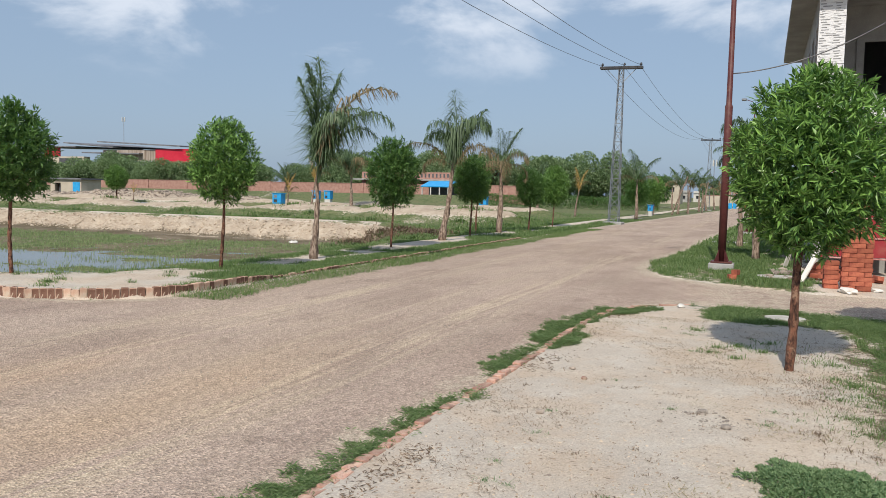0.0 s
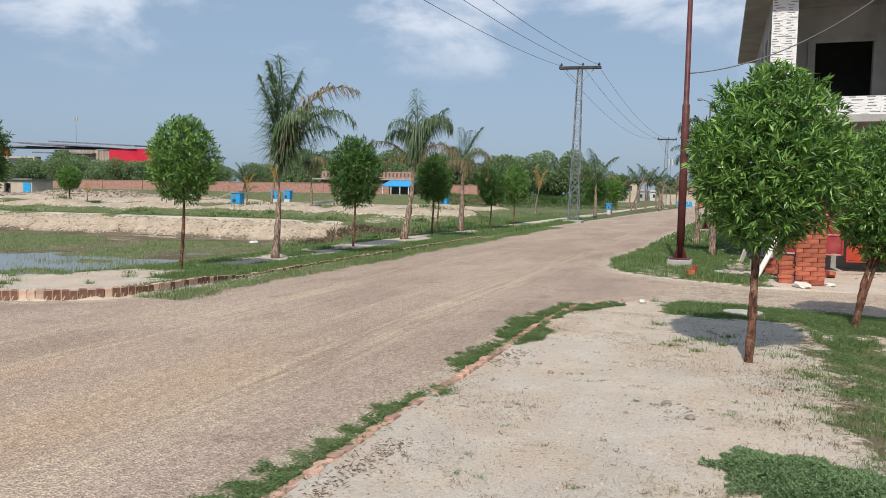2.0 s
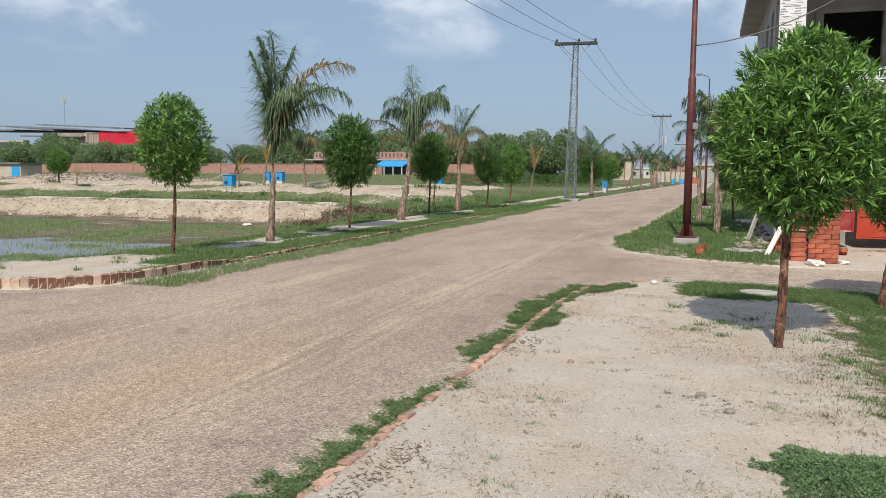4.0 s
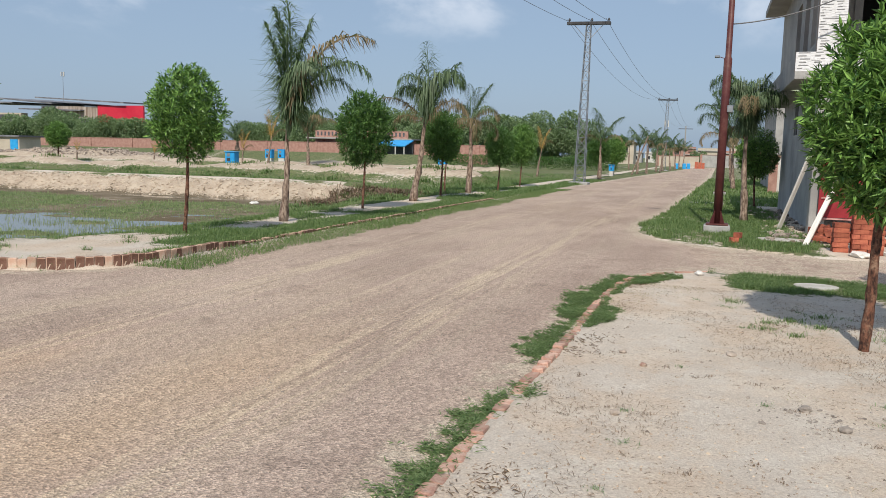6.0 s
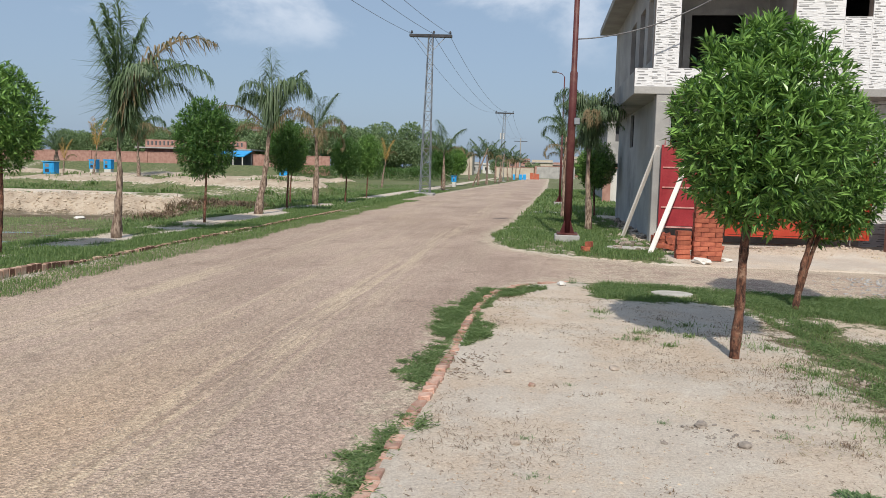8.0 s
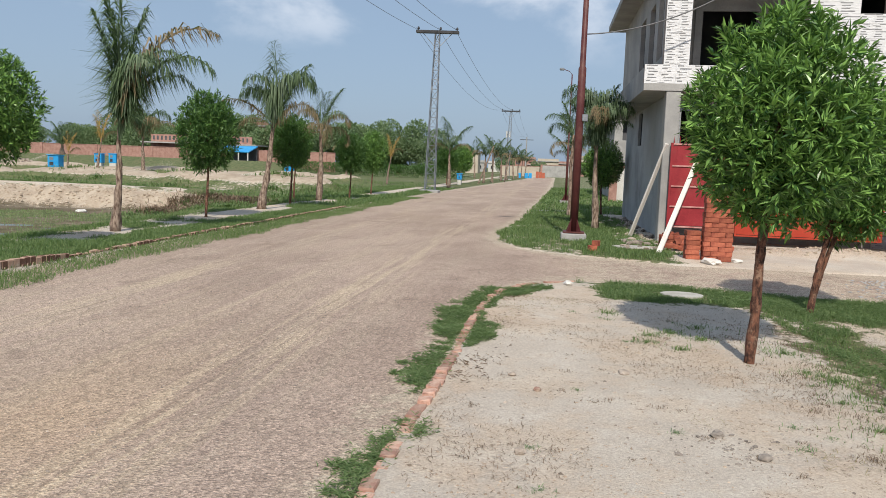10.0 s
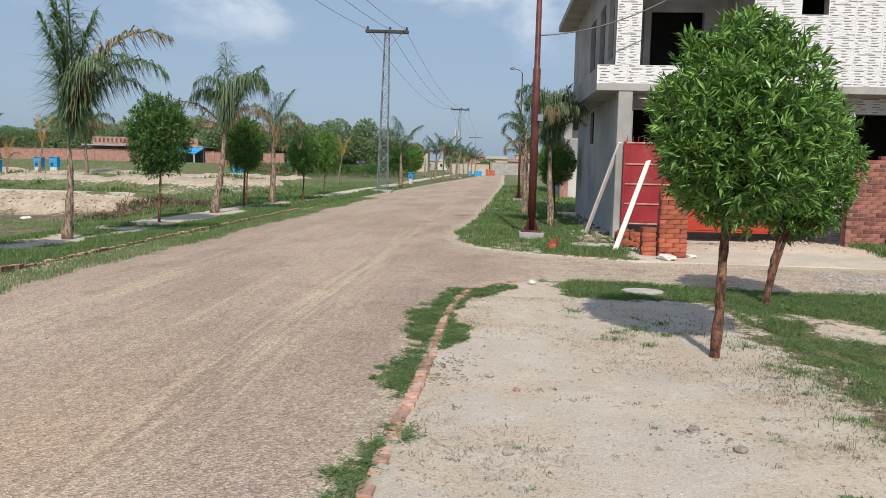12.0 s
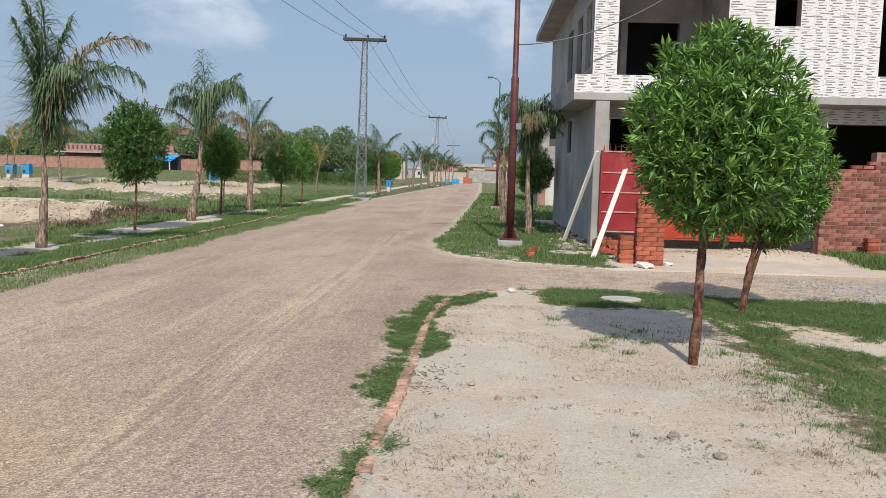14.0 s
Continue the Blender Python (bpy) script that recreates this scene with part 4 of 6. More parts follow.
lollipop(1.62, 6.5, 0.98, 2.56, 0.72, (0.12, 0.05), CROWN_NEAR[0], trunk=0.033, label="clipped tree with glossy green crown on reddish trunk in sand")
lollipop(2.84, 9.0, 0.72, 2.28, 0.64, (0.30, 0.12), CROWN_NEAR[1], stems=2, trunk=0.03, label="clipped tree with two bent reddish stems in grass")
lollipop(-9.5, 7.9, 1.18, 2.75, 0.70, (0.05, 0), CROWN_DARK[0], label="clipped dark green tree on the sandy verge by the field")
lollipop(-7.42, 10.4, 1.18, 2.66, 0.63, (0.03, 0), CROWN_MID[0], label="clipped bright green tree on the verge by the pond")
lollipop(-7.62, 17.6, 0.98, 2.88, 0.74, (0.0, 0), CROWN_DARK[1], label="clipped dark green tree on a straight slim trunk")
lollipop(-7.72, 23.8, 1.1, 2.75, 0.68, (0.0, 0), CROWN_DARK[0])
lollipop(-8.6, 26.8, 1.1, 2.5, 0.55)
lollipop(-7.3, 29.4, 0.95, 2.5, 0.60, mesh=CROWN_DARK[1])
lollipop(-7.65, 34.6, 0.95, 2.75, 0.72)
lollipop(-45, 45.5, 1.1, 3.0, 0.95, trunk=0.06)
lollipop(-7.2, 57, 0.9, 2.9, 0.95, mesh=CROWN_DARK[0])
lollipop(-6.9, 64, 0.9, 3.0, 0.95)
lollipop(1.7, 24.5, 0.85, 2.35, 0.62, mesh=CROWN_MID[1])


# ---- palms ----
def frond_mesh(el, droop, pairs, leaflet, seed, material, hang):
    """A feather leaf that starts towards +x at the elevation el and bends over; its leaflets hang limp."""
    r = np.random.RandomState(seed)
    pts = []
    p = np.zeros(3)
    n = 14
    for k in range(n + 1):
        pts.append(p.copy())
        ang = radians(el) - droop * (k / n) ** 2.2
        p = p + np.array([math.cos(ang), 0, math.sin(ang)]) / n
    pts = np.array(pts)
    geo = tube(pts.tolist(), list(np.linspace(0.014, 0.003, n + 1)), 4)
    us = np.repeat(np.linspace(0.12, 1.0, pairs), 6)
    idx = us * n
    lo = np.clip(idx.astype(int), 0, n - 1)
    base = pts[lo] + (pts[lo + 1] - pts[lo]) * (idx - lo)[:, None]
    tang = unit(pts[lo + 1] - pts[lo])
    m = len(us)
    side = np.where(np.arange(m) % 2 == 0, 1.0, -1.0)[:, None] * np.array([0, 1.0, 0])
    L = leaflet * np.sin(np.clip(us * 0.84 + 0.16, 0, 1) * np.pi) ** 0.5 * r.uniform(0.65, 1.2, m) + 0.05
    d0 = unit(tang * 0.75 + side * r.uniform(0.4, 1.0, (m, 1)) + r.normal(size=(m, 3)) * 0.18)
    d1 = unit(d0 * 0.55 + np.array([0, 0, -1.0]) * hang * r.uniform(0.5, 1.4, (m, 1)))
    mid = base + d0 * L[:, None] * 0.42
    tip = mid + d1 * L[:, None] * 0.62
    w = 0.0038 + 0.0042 * r.uniform(0, 1, m)
    across = unit(np.cross(d0, np.array([0.3, 0.1, 1.0])))
    q = np.stack([base, mid + across * w[:, None], mid - across * w[:, None], tip], 1).reshape(-1, 3)
    i = np.arange(m)[:, None] * 4 + len(geo[0])
    tris = np.concatenate([i + [0, 1, 2], i + [1, 3, 2]], 0)
    me = bpy.data.meshes.new("frond")
    me.from_pydata([tuple(v) for v in geo[0]] + q.tolist(), [], [tuple(f) for f in geo[1]] + [tuple(t) for t in tris.tolist()])
    me.materials.append(material)
    return me


FROND_KINDS = {"tall": (0.42, 26, 0.27, M_FROND, 0.6), "bow": (2.3, 24, 0.26, M_FROND, 1.1), "drybow": (1.9, 26, 0.20, M_DRYFROND, 0.9), "up": (0.75, 30, 0.27, M_FROND, 0.7), "arch": (2.1, 30, 0.28, M_FROND, 1.2), "dry": (2.4, 24, 0.24, M_DRYFROND, 1.3), "rag": (2.9, 26, 0.38, M_FROND, 1.8), "dryrag": (2.9, 24, 0.28, M_DRYFROND, 1.9), "dead": (0.6, 22, 0.20, M_YELLOW, 0.9)}
FROND_STORE = {}


def frond(kind, el, variant):
    key = (kind, round(el / 6) * 6, variant)
    if key not in FROND_STORE:
        droop, pairs, leaflet, material, hang = FROND_KINDS[kind]
        FROND_STORE[key] = frond_mesh(key[1], droop, pairs, leaflet, variant + 3 * len(FROND_STORE), material, hang)
    return FROND_STORE[key]


def palm(x, y, trunk_h, r0, leaves, lean=(0, 0), label="slender feather palm with drooping fronds on a papery trunk", bark=None, low=0.86):
    t = tagged(new("palm"), label, "palm tree", "roadside palms")
    z0 = hz(x, y)
    t.location = (x, y, z0 - 0.03)
    rnd = random.Random(int(x * 53 + y * 71))
    pts, rad = [], []
    n = 11
    for k in range(n + 1):
        u = k / n
        pts.append((lean[0] * u + 0.02 * math.sin(u * 6 + x), lean[1] * u, trunk_h * u))
        rad.append(r0 * (1.3 - 1.0 * u ** 0.8) * (1 + 0.13 * math.sin(k * 2.4 + x)))
    v, f = tube(pts, rad, 10)
    for i, p in enumerate(v):
        v[i] = p + Vector((rnd.uniform(-1, 1), rnd.uniform(-1, 1), 0)) * r0 * 0.2
    link_mesh("trunk", v, f, bark or M_PALMBARK, t, smooth=True)
    for kind, az, el, ln in leaves:
        fr = new("frond", frond(kind, el, rnd.randrange(2)))
        fr.parent = t
        up = trunk_h * rnd.uniform(low, 1.0)
        u = up / trunk_h
        fr.matrix_local = Matrix.Translation((lean[0] * u, lean[1] * u, up)) @ Matrix.Rotation(radians(az), 4, "Z") @ Matrix.Diagonal((ln, ln, ln, 1))
    return t


# azimuth 0 points along +x, 90 away along the road
palm(-7.46, 13.5, 1.9, 0.075, [("tall", 262, 96, 2.55), ("tall", 185, 92, 2.3), ("tall", 195, 82, 2.0), ("tall", 110, 94, 2.2), ("tall", 20, 82, 2.1), ("tall", 300, 78, 2.0), ("bow", 355, 82, 2.3), ("bow", 325, 78, 1.9), ("bow", 15, 74, 1.9), ("drybow", 2, 72, 2.7), ("bow", 8, 68, 2.3), ("rag", 350, 84, 1.9)],
     (0.10, 0), "tall feather palm with upright and drooping fronds by the pond")
palm(-7.72, 21.3, 2.4, 0.10, [("tall", 255, 95, 2.3), ("tall", 100, 92, 2.0), ("rag", 215, 96, 1.9), ("rag", 175, 92, 1.7), ("rag", 150, 90, 1.6), ("rag", 195, 88, 1.8), ("rag", 5, 88, 2.3), ("rag", 345, 84, 2.2), ("rag", 20, 82, 2.0), ("tall", 0, 66, 2.0), ("drybow", 184, 40, 2.0), ("dryrag", 4, 60, 1.7), ("dryrag", 200, 30, 1.2)], (0.34, 0.0), "leaning feather palm with wilted hanging fronds")
palm(-25.2, 47, 2.6, 0.12, [("rag", 30, 86, 3.0), ("rag", 150, 84, 3.0), ("rag", 270, 80, 2.8), ("dryrag", 200, 70, 2.6), ("dryrag", 330, 74, 2.6), ("tall", 90, 86, 2.8), ("dry", 20, 60, 2.6), ("bow", 250, 70, 2.8)], (0, 0), "slim palm with long hanging green and brown fronds on the plot")
palm(-7.85, 27.3, 2.7, 0.10, [("tall", 75, 80, 1.6), ("tall", 120, 78, 1.35), ("tall", 40, 64, 1.6), ("bow", 330, 58, 1.6), ("dryrag", 220, 60, 1.3), ("rag", 150, 66, 1.3), ("dry", 340, 40, 1.5), ("dryrag", 30, 44, 1.4), ("dryrag", 160, 20, 1.4), ("dryrag", 100, 20, 1.4), ("dryrag", 250, 10, 1.5), ("dryrag", 20, 10, 1.4), ("dryrag", 300, 0, 1.5), ("dryrag", 210, 0, 1.4)], (0.0, 0), "shaggy palm with dry brown hanging fronds")
palm(1.22, 19.2, 2.45, 0.075, [("tall", 260, 93, 1.15), ("tall", 80, 86, 1.15), ("tall", 180, 74, 1.1), ("tall", 10, 74, 1.1)] + [("rag", (k * 47) % 360, 97 - 4 * (k % 5), 1.15 + 0.12 * (k % 4)) for k in range(26)] + [("bow", 280, 76, 1.3), ("bow", 350, 74, 1.2), ("bow", 190, 70, 1.2), ("dryrag", 270, 50, 1.4), ("dryrag", 120, 40, 1.3)], (-0.05, 0), "feather palm with dense drooping fronds on the lawn", low=0.72)
palm(-60.5, 92, 1.3, 0.3, [("up", k * 33, 78 - 22 * (k % 3), 3.2) for k in range(11)], (0, 0), "bushy date palm in front of the brick wall")
palm(0.75, 23.5, 2.4, 0.075, [("tall", 180, 76, 1.1), ("bow", 120, 70, 1.1), ("bow", 185, 66, 1.15), ("tall", 60, 84, 1.1), ("rag", 160, 56, 1.0), ("dryrag", 200, 20, 0.9)], (0, 0), "feather palm with spreading grey-green fronds on the lawn")
DEAD = [("dead", 20, 80, 1.6), ("dead", 140, 82, 1.7), ("dead", 260, 76, 1.4), ("dry", 40, 60, 1.2)]
for x, y, s in ((-22.5, 37.5, 1.0), (-25.5, 39.5, 0.7), (-10.6, 52, 1.0), (-32.5, 40.5, 0.5), (-40, 42, 0.45)):
    palm(x, y, 1.5 * s + 0.4, 0.07, [(k, a, e, l * s) for k, a, e, l in DEAD], (0.25 * s, 0), "dead yellowed sapling palm with folded dry fronds")
FARSET = [("up", 20, 62, 2.0), ("up", 110, 70, 2.1), ("arch", 200, 64, 1.9), ("arch", 300, 60, 1.9), ("dry", 350, 40, 1.6), ("dry", 160, 35, 1.6), ("up", 250, 75, 2.1)]
for i, (x, y, h) in enumerate(((-6.1, 49.5, 2.6), (-5.6, 70, 2.5), (-5.3, 76, 2.7), (-4.9, 84, 2.6), (-4.7, 92, 2.4), (-4.2, 99, 2.8), (-4.0, 108, 2.5), (-3.9, 117, 2.7), (-3.6, 126, 2.6), (-16, 62, 2.4), (1.5, 40, 2.3), (1.7, 52, 2.4), (-8.8, 96, 2.9), (-7.0, 118, 3.2))):
    palm(x, y, h, 0.10, [(k, a + i * 47, e, l * 1.05) for k, a, e, l in FARSET], (0.2 * math.sin(i), 0), "feather palm with untidy green and dry fronds")
# a leaning prop beside the far row and bare trunks
for x, y, dx, h in ((-5.7, 66, 1.2, 3.2), (-4.9, 72, -0.1, 2.6), (-4.3, 80, 0.5, 3.0)):
    v, f = tube([(x, y, hz(x, y) - 0.05), (x + dx, y, h)], [0.07, 0.05], 7)
    tagged(link_mesh("prop_pole", v, f, M_PALMBARK), "leaning rough timber pole beside the young palms", "pole")


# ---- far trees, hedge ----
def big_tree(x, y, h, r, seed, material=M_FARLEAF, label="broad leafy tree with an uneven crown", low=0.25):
    t = tagged(new("tree"), label, "tree", "trees along the far wall")
    t.location = (x, y, hz(x, y) - 0.1)
    rs = np.random.RandomState(seed)
    geo = [tube([(0, 0, 0), (0.1, 0, h * 0.3), (0.0, 0.1, h * 0.7)], [r * 0.09, r * 0.07, r * 0.03], 7)]
    lumps = []
    for k in range(11):
        a = k * 2.4
        u = rs.uniform(0.25, 0.75)
        c = np.array([math.cos(a) * r * u, math.sin(a) * r * u, h * rs.uniform(low + 0.1, 0.82)])
        lumps.append((c, r * rs.uniform(0.42, 0.58)))
        geo.append(tube([(0, 0, h * 0.3), tuple(c * 0.6 + np.array([0, 0, h * 0.15])), tuple(c)], [r * 0.05, r * 0.03, r * 0.012], 5))
    v, f = join_geo(geo)
    link_mesh("trunk", v, f, M_BARK, t)
    pos, nor = [], []
    for c, rr in lumps:
        d = unit(rs.normal(size=(760, 3)))
        pos.append(c + d * rr * (1 - 0.5 * rs.uniform(0, 1, (760, 1)) ** 2) * np.array([1, 1, 0.85]))
        nor.append(d)
    pos, nor = np.concatenate(pos), np.concatenate(nor)
    s = r * 0.105
    v, f = leaves_geo(pos, nor * 0.6 + rs.normal(size=pos.shape) * 0.6, s * rs.uniform(0.6, 1.3, len(pos)), s * 0.55 * rs.uniform(0.7, 1.2, len(pos)), rs)
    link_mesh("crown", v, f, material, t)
    return t


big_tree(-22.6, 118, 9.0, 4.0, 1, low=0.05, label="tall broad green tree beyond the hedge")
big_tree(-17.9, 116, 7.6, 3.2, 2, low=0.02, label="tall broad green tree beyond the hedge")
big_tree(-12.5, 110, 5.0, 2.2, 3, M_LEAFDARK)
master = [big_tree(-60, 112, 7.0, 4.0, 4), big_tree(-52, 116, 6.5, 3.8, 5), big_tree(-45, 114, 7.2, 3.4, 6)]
rt = random.Random(5)
for x in list(range(-114, -24, 4)):
    if x < -82 and x > -100:
        continue
    src = master[rt.randrange(3)]
    k = rt.uniform(0.75, 1.12)
    m = Matrix.Translation((x + rt.uniform(-1.5, 1.5), 111 + rt.uniform(-4, 8), 0)) @ Matrix.Rotation(rt.uniform(0, 6.28), 4, "Z") @ Matrix.Diagonal((k, k, k, 1))
    copy_thing(src, m)
for x, y, k in ((-104, 103, 0.85), (-97, 104, 0.75), (-92, 103, 0.85), (-87, 104, 0.8), (-112, 104, 0.95), (-82, 103, 0.62), (-118, 104, 0.85), (-126, 105, 0.9), (-77, 104, 0.5)):
    copy_thing(master[int(abs(x)) % 3], Matrix.Translation((x, y, 0)) @ Matrix.Diagonal((k, k, k, 1)))
for x, y, k in ((14, 140, 0.5), (-9, 170, 0.6), (-2, 185, 0.5), (8, 175, 0.55)):
    copy_thing(master[1], Matrix.Translation((x, y, 0)) @ Matrix.Diagonal((k, k, k, 1)))


def hedge(x0, x1, y, h, d):
    r = np.random.RandomState(int(-x0))
    n = int((x1 - x0) * 620)
    p = np.stack([r.uniform(x0, x1, n), r.uniform(y - d / 2, y + d / 2, n), r.uniform(0.0, 1, n) ** 0.7 * h], 1)
    p[:, 2] *= 0.92 + 0.1 * waves(p[:, 0], p[:, 1], 1.2, 9)
    v, f = leaves_geo(p, r.normal(size=(n, 3)) + np.array([0, -0.5, 0.5]), np.full(n, 0.15), np.full(n, 0.08), r)
    return tagged(link_mesh("hedge", v, f, M_LEAFDARK), "clipped dark green hedge along the plot", "hedge")


hedge(-28, -8.5, 81, 1.5, 1.2)

# ---- far buildings, walls ----
def wall_run(name, x0, x1, y, h, t, material, label, piers=8.0):
    w = tagged(new(name), label, "wall", kind="structure")
    w.location = ((x0 + x1) / 2, y, 0)
    hw = (x1 - x0) / 2
    boxes("panel", [(-hw, hw, 0, t, -0.3, h)], material, w)
    boxes("coping", [(-hw, hw, -0.04, t + 0.04, h, h + 0.08)], M_BRICKJOIN, w)
    k = -hw
    while k < hw:
        boxes("pier", [(k, k + 0.36, -0.12, -0.003, -0.3, h + 0.12)], M_BRICKJOIN, w)
        k += piers
    return w


wall_run("wall_1", -165, -27.5, 100, 2.5, 0.23, M_BRICKJOIN, "long weathered red brick boundary wall")
wall_run("wall_2", -9, -1.6, 150, 1.9, 0.23, M_CREAM, "cream plastered wall across the road's far end")
wall_run("wall_3", -1.4, 6, 147, 2.2, 0.23, M_CONC, "grey block wall across the road's far end")
wall_run("wall_4", 2.9, 14, 37.5, 1.6, 0.2, M_WHITE, "old whitewashed plot wall beyond the lawn")


def building(name, x0, x1, y0, y1, h, material, openings, label, roof=M_CONC, eave=0.3, parapet=0.0):
    b = tagged(new(name), label, "building")
    b.location = ((x0 + x1) / 2, y0, 0)
    hw, d = (x1 - x0) / 2, y1 - y0
    xs = sorted({-hw, hw, *[o[0] - b.location.x for o in openings], *[o[1] - b.location.x for o in openings]})
    rows = []
    for a, c in zip(xs, xs[1:]):
        mid = (a + c) / 2 + b.location.x
        holes = sorted([(o[2], o[3]) for o in openings if o[0] < mid < o[1]])
        z = -0.3
        for lo, hi in holes:
            rows.append((a, c, 0, 0.25, z, lo))
            z = hi
        rows.append((a, c, 0, 0.25, z, h))
    boxes("front_wall", rows, material, b)
    boxes("side_wall", [(-hw, -hw + 0.25, 0.25, d, -0.3, h)], material, b)
    boxes("side_wall", [(hw - 0.25, hw, 0.25, d, -0.3, h)], material, b)
    boxes("back_wall", [(-hw + 0.25, hw - 0.25, d - 0.25, d, -0.3, h)], material, b)
    boxes("roof", [(-hw - eave, hw + eave, -eave, d + eave, h, h + 0.18)], roof, b)
    for o in openings:
        bx = b.location.x
        # dark pane behind each opening, coloured for the room's shade
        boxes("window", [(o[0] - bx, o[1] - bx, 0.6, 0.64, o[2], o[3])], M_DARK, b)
    if parapet:
        boxes("parapet", [(-hw, hw, 0, 0.2, h + 0.18, h + parapet)], material, b)
    return b


building("house", 3.3, 12, 41, 50, 4.6, M_CONC, [(3.7, 4.6, 3.0, 4.0), (3.6, 4.5, 0.9, 1.9), (6, 7.5, 1, 2.2)], "half-plastered grey two-storey house beyond the lawn", parapet=0.7)
shed = building("brick_building", -54.0, -39.6, 102, 107.5, 3.1, M_BRICKJOIN, [(-53.0, -51.4, 1.1, 2.4), (-50.4, -48.6, 0.1, 2.6), (-47.4, -44.8, 0.1, 2.6), (-43.6, -41.4, 0.1, 2.6)], "low red brick building with pierced parapet behind the wall", roof=M_CONC, eave=1.0, parapet=1.2)
# dark strips on the parapet face paint the shade of its piercings
for k in range(24):
    boxes("parapet_slot_shade", [(-6.9 + k * 0.58, -6.65 + k * 0.58, -0.012, -0.003, 3.55, 4.1)], M_DARK, shed)
b2 = building("brick_building", -46.0, -41.0, 112, 120, 6.2, M_BRICKJOIN, [(-43.6, -42.8, 3.8, 4.7)], "taller red brick house behind the blue canopy", parapet=0.6)
can = tagged(new("canopy"), "sky-blue sheet canopy on slim posts", "canopy")
can.location = (-39.9, 98.0, -0.55)
bm = bmesh.new()
box(bm, -2.1, 2.1, -1.6, 1.6, 0, 0.12, m=Matrix.Translation((0, 0, 3.1)) @ Matrix.Rotation(0.24, 4, "X"))
part("sheet", bm, M_BLUE, can)
for sx in (-1.95, -0.7, 0.6, 1.85):
    boxes("post", [(sx, sx + 0.12, -1.5, -1.38, 0.1, 2.72)], M_WHITE, can)
# added dark sheet stands in for the shade under the canopy
boxes("shade_panel", [(-2.1, 2.1, 1.3, 1.4, 0.3, 3.2)], M_DARK, can)

# factory sheds beyond the wall
fac = tagged(new("factory"), "long shed factory with grey roofs and a bright red sheet wall", "factory")
fac.location = (-139, 145, 0)
boxes("wall", [(-34, 19, 0, 20, -0.5, 7.2)], M_WHITE, fac)
boxes("red_panel", [(8, 20.5, -1.6, -1.2, 6.2, 10.2)], M_REDSHEET, fac, "bright red sheet cladding")
boxes("red_panel", [(-27.5, -22.5, -1.6, -1.2, 6.0, 10.6)], M_REDSHEET, fac, "bright red sheet cladding")
boxes("weathered_panel", [(-8.5, 8, -1.3, -1.0, 7.3, 10.0)], M_RUST, fac)
boxes("cream_block", [(-33, -14, -1.9, -0.05, 3.0, 8.4)], M_CREAM, fac)
boxes("dark_band", [(-22, -14.5, -2.1, -1.95, 6.4, 8.0)], M_DARK, fac)
for x0, x1, z0, z1 in ((-40, -16, 10.9, 10.6), (-20, -4, 11.6, 10.4), (-9, 16, 11.8, 10.6), (-14, 4, 9.2, 8.9)):
    bm = bmesh.new()
    vs = [bm.verts.new(c) for c in ((x0, -2.6, z0), (x1, -2.6, z1), (x1, 20, z1 + 0.6), (x0, 20, z0 + 0.6), (x0, -2.6, z0 + 0.3), (x1, -2.6, z1 + 0.3), (x1, 20, z1 + 0.9), (x0, 20, z0 + 0.9))]
    for q in ((0, 1, 2, 3), (4, 7, 6, 5), (0, 4, 5, 1), (1, 5, 6, 2), (2, 6, 7, 3), (3, 7, 4, 0)):
        bm.faces.new([vs[i] for i in q])
    part("roof_sheet", bm, M_ROOF, fac)
hut = building("hut", -79, -74, 69, 72, 2.1, M_CREAM, [(-78.3, -77.3, 0.0, 1.7)], "low cream hut with a blue door panel", roof=M_ROOF)
boxes("blue_panel", [(1.2, 2.3, -0.06, -0.003, 0.2, 1.8)], M_BLUE, hut)


def mast(x, y, h, r, label):
    t = tagged(new("mast"), label, "mast")
    t.location = (x, y, 0)
    v, f = tube([(0, 0, 0), (0, 0, h)], [r, r * 0.6], 6)
    link_mesh("pole", v, f, M_STEEL, t)
    for k in range(3):
        a = k * 2.1
        boxes("antenna", [(math.cos(a) * r * 4 - r, math.cos(a) * r * 4 + r, math.sin(a) * r * 4 - r, math.sin(a) * r * 4 + r, h - r * 12, h)], M_WHITE, t)
        v, f = beam((0, 0, h - r * 6), (math.cos(a) * r * 4, math.sin(a) * r * 4, h - r * 6), r * 0.3)
        link_mesh("bracket", v, f, M_STEEL, t)
    return t


mast(-152, 155, 19, 0.09, "thin steel telecom mast on the skyline")
mast(-13.2, 250, 13, 0.16, "white telecom tower over the far town")
# far town
rt = random.Random(12)
for k in range(26):
    x = -26 + k * 2.1 + rt.uniform(-1, 1)
    y = 178 + rt.uniform(0, 100)
    w, h = rt.uniform(4, 8), rt.choice((2.6, 2.9, 3.3, 4.6))
    mt = rt.choice((M_WHITE, M_BRICKJOIN, M_CREAM, M_CONC, M_BRICKJOIN))
    what = {M_WHITE: "whitewashed", M_BRICKJOIN: "red brick", M_CREAM: "cream plastered", M_CONC: "grey concrete"}[mt]
    tagged(building("house", x, x + w, y, y + 6, h, mt, [(x + w * 0.2, x + w * 0.38, 1.0, 2.1), (x + w * 0.6, x + w * 0.8, h - 2.0, h - 0.9)], "small " + what + " flat-roofed house in the far town", parapet=0.7), group="far town houses")
boxes_stack = boxes("brick_stack", [(-1.9 + k * 0.5, -1.45 + k * 0.5, 128, 129.3, -0.05, 1.05 - 0.08 * (k % 3)) for k in range(3)], M_BRICK, bevel=0.02)
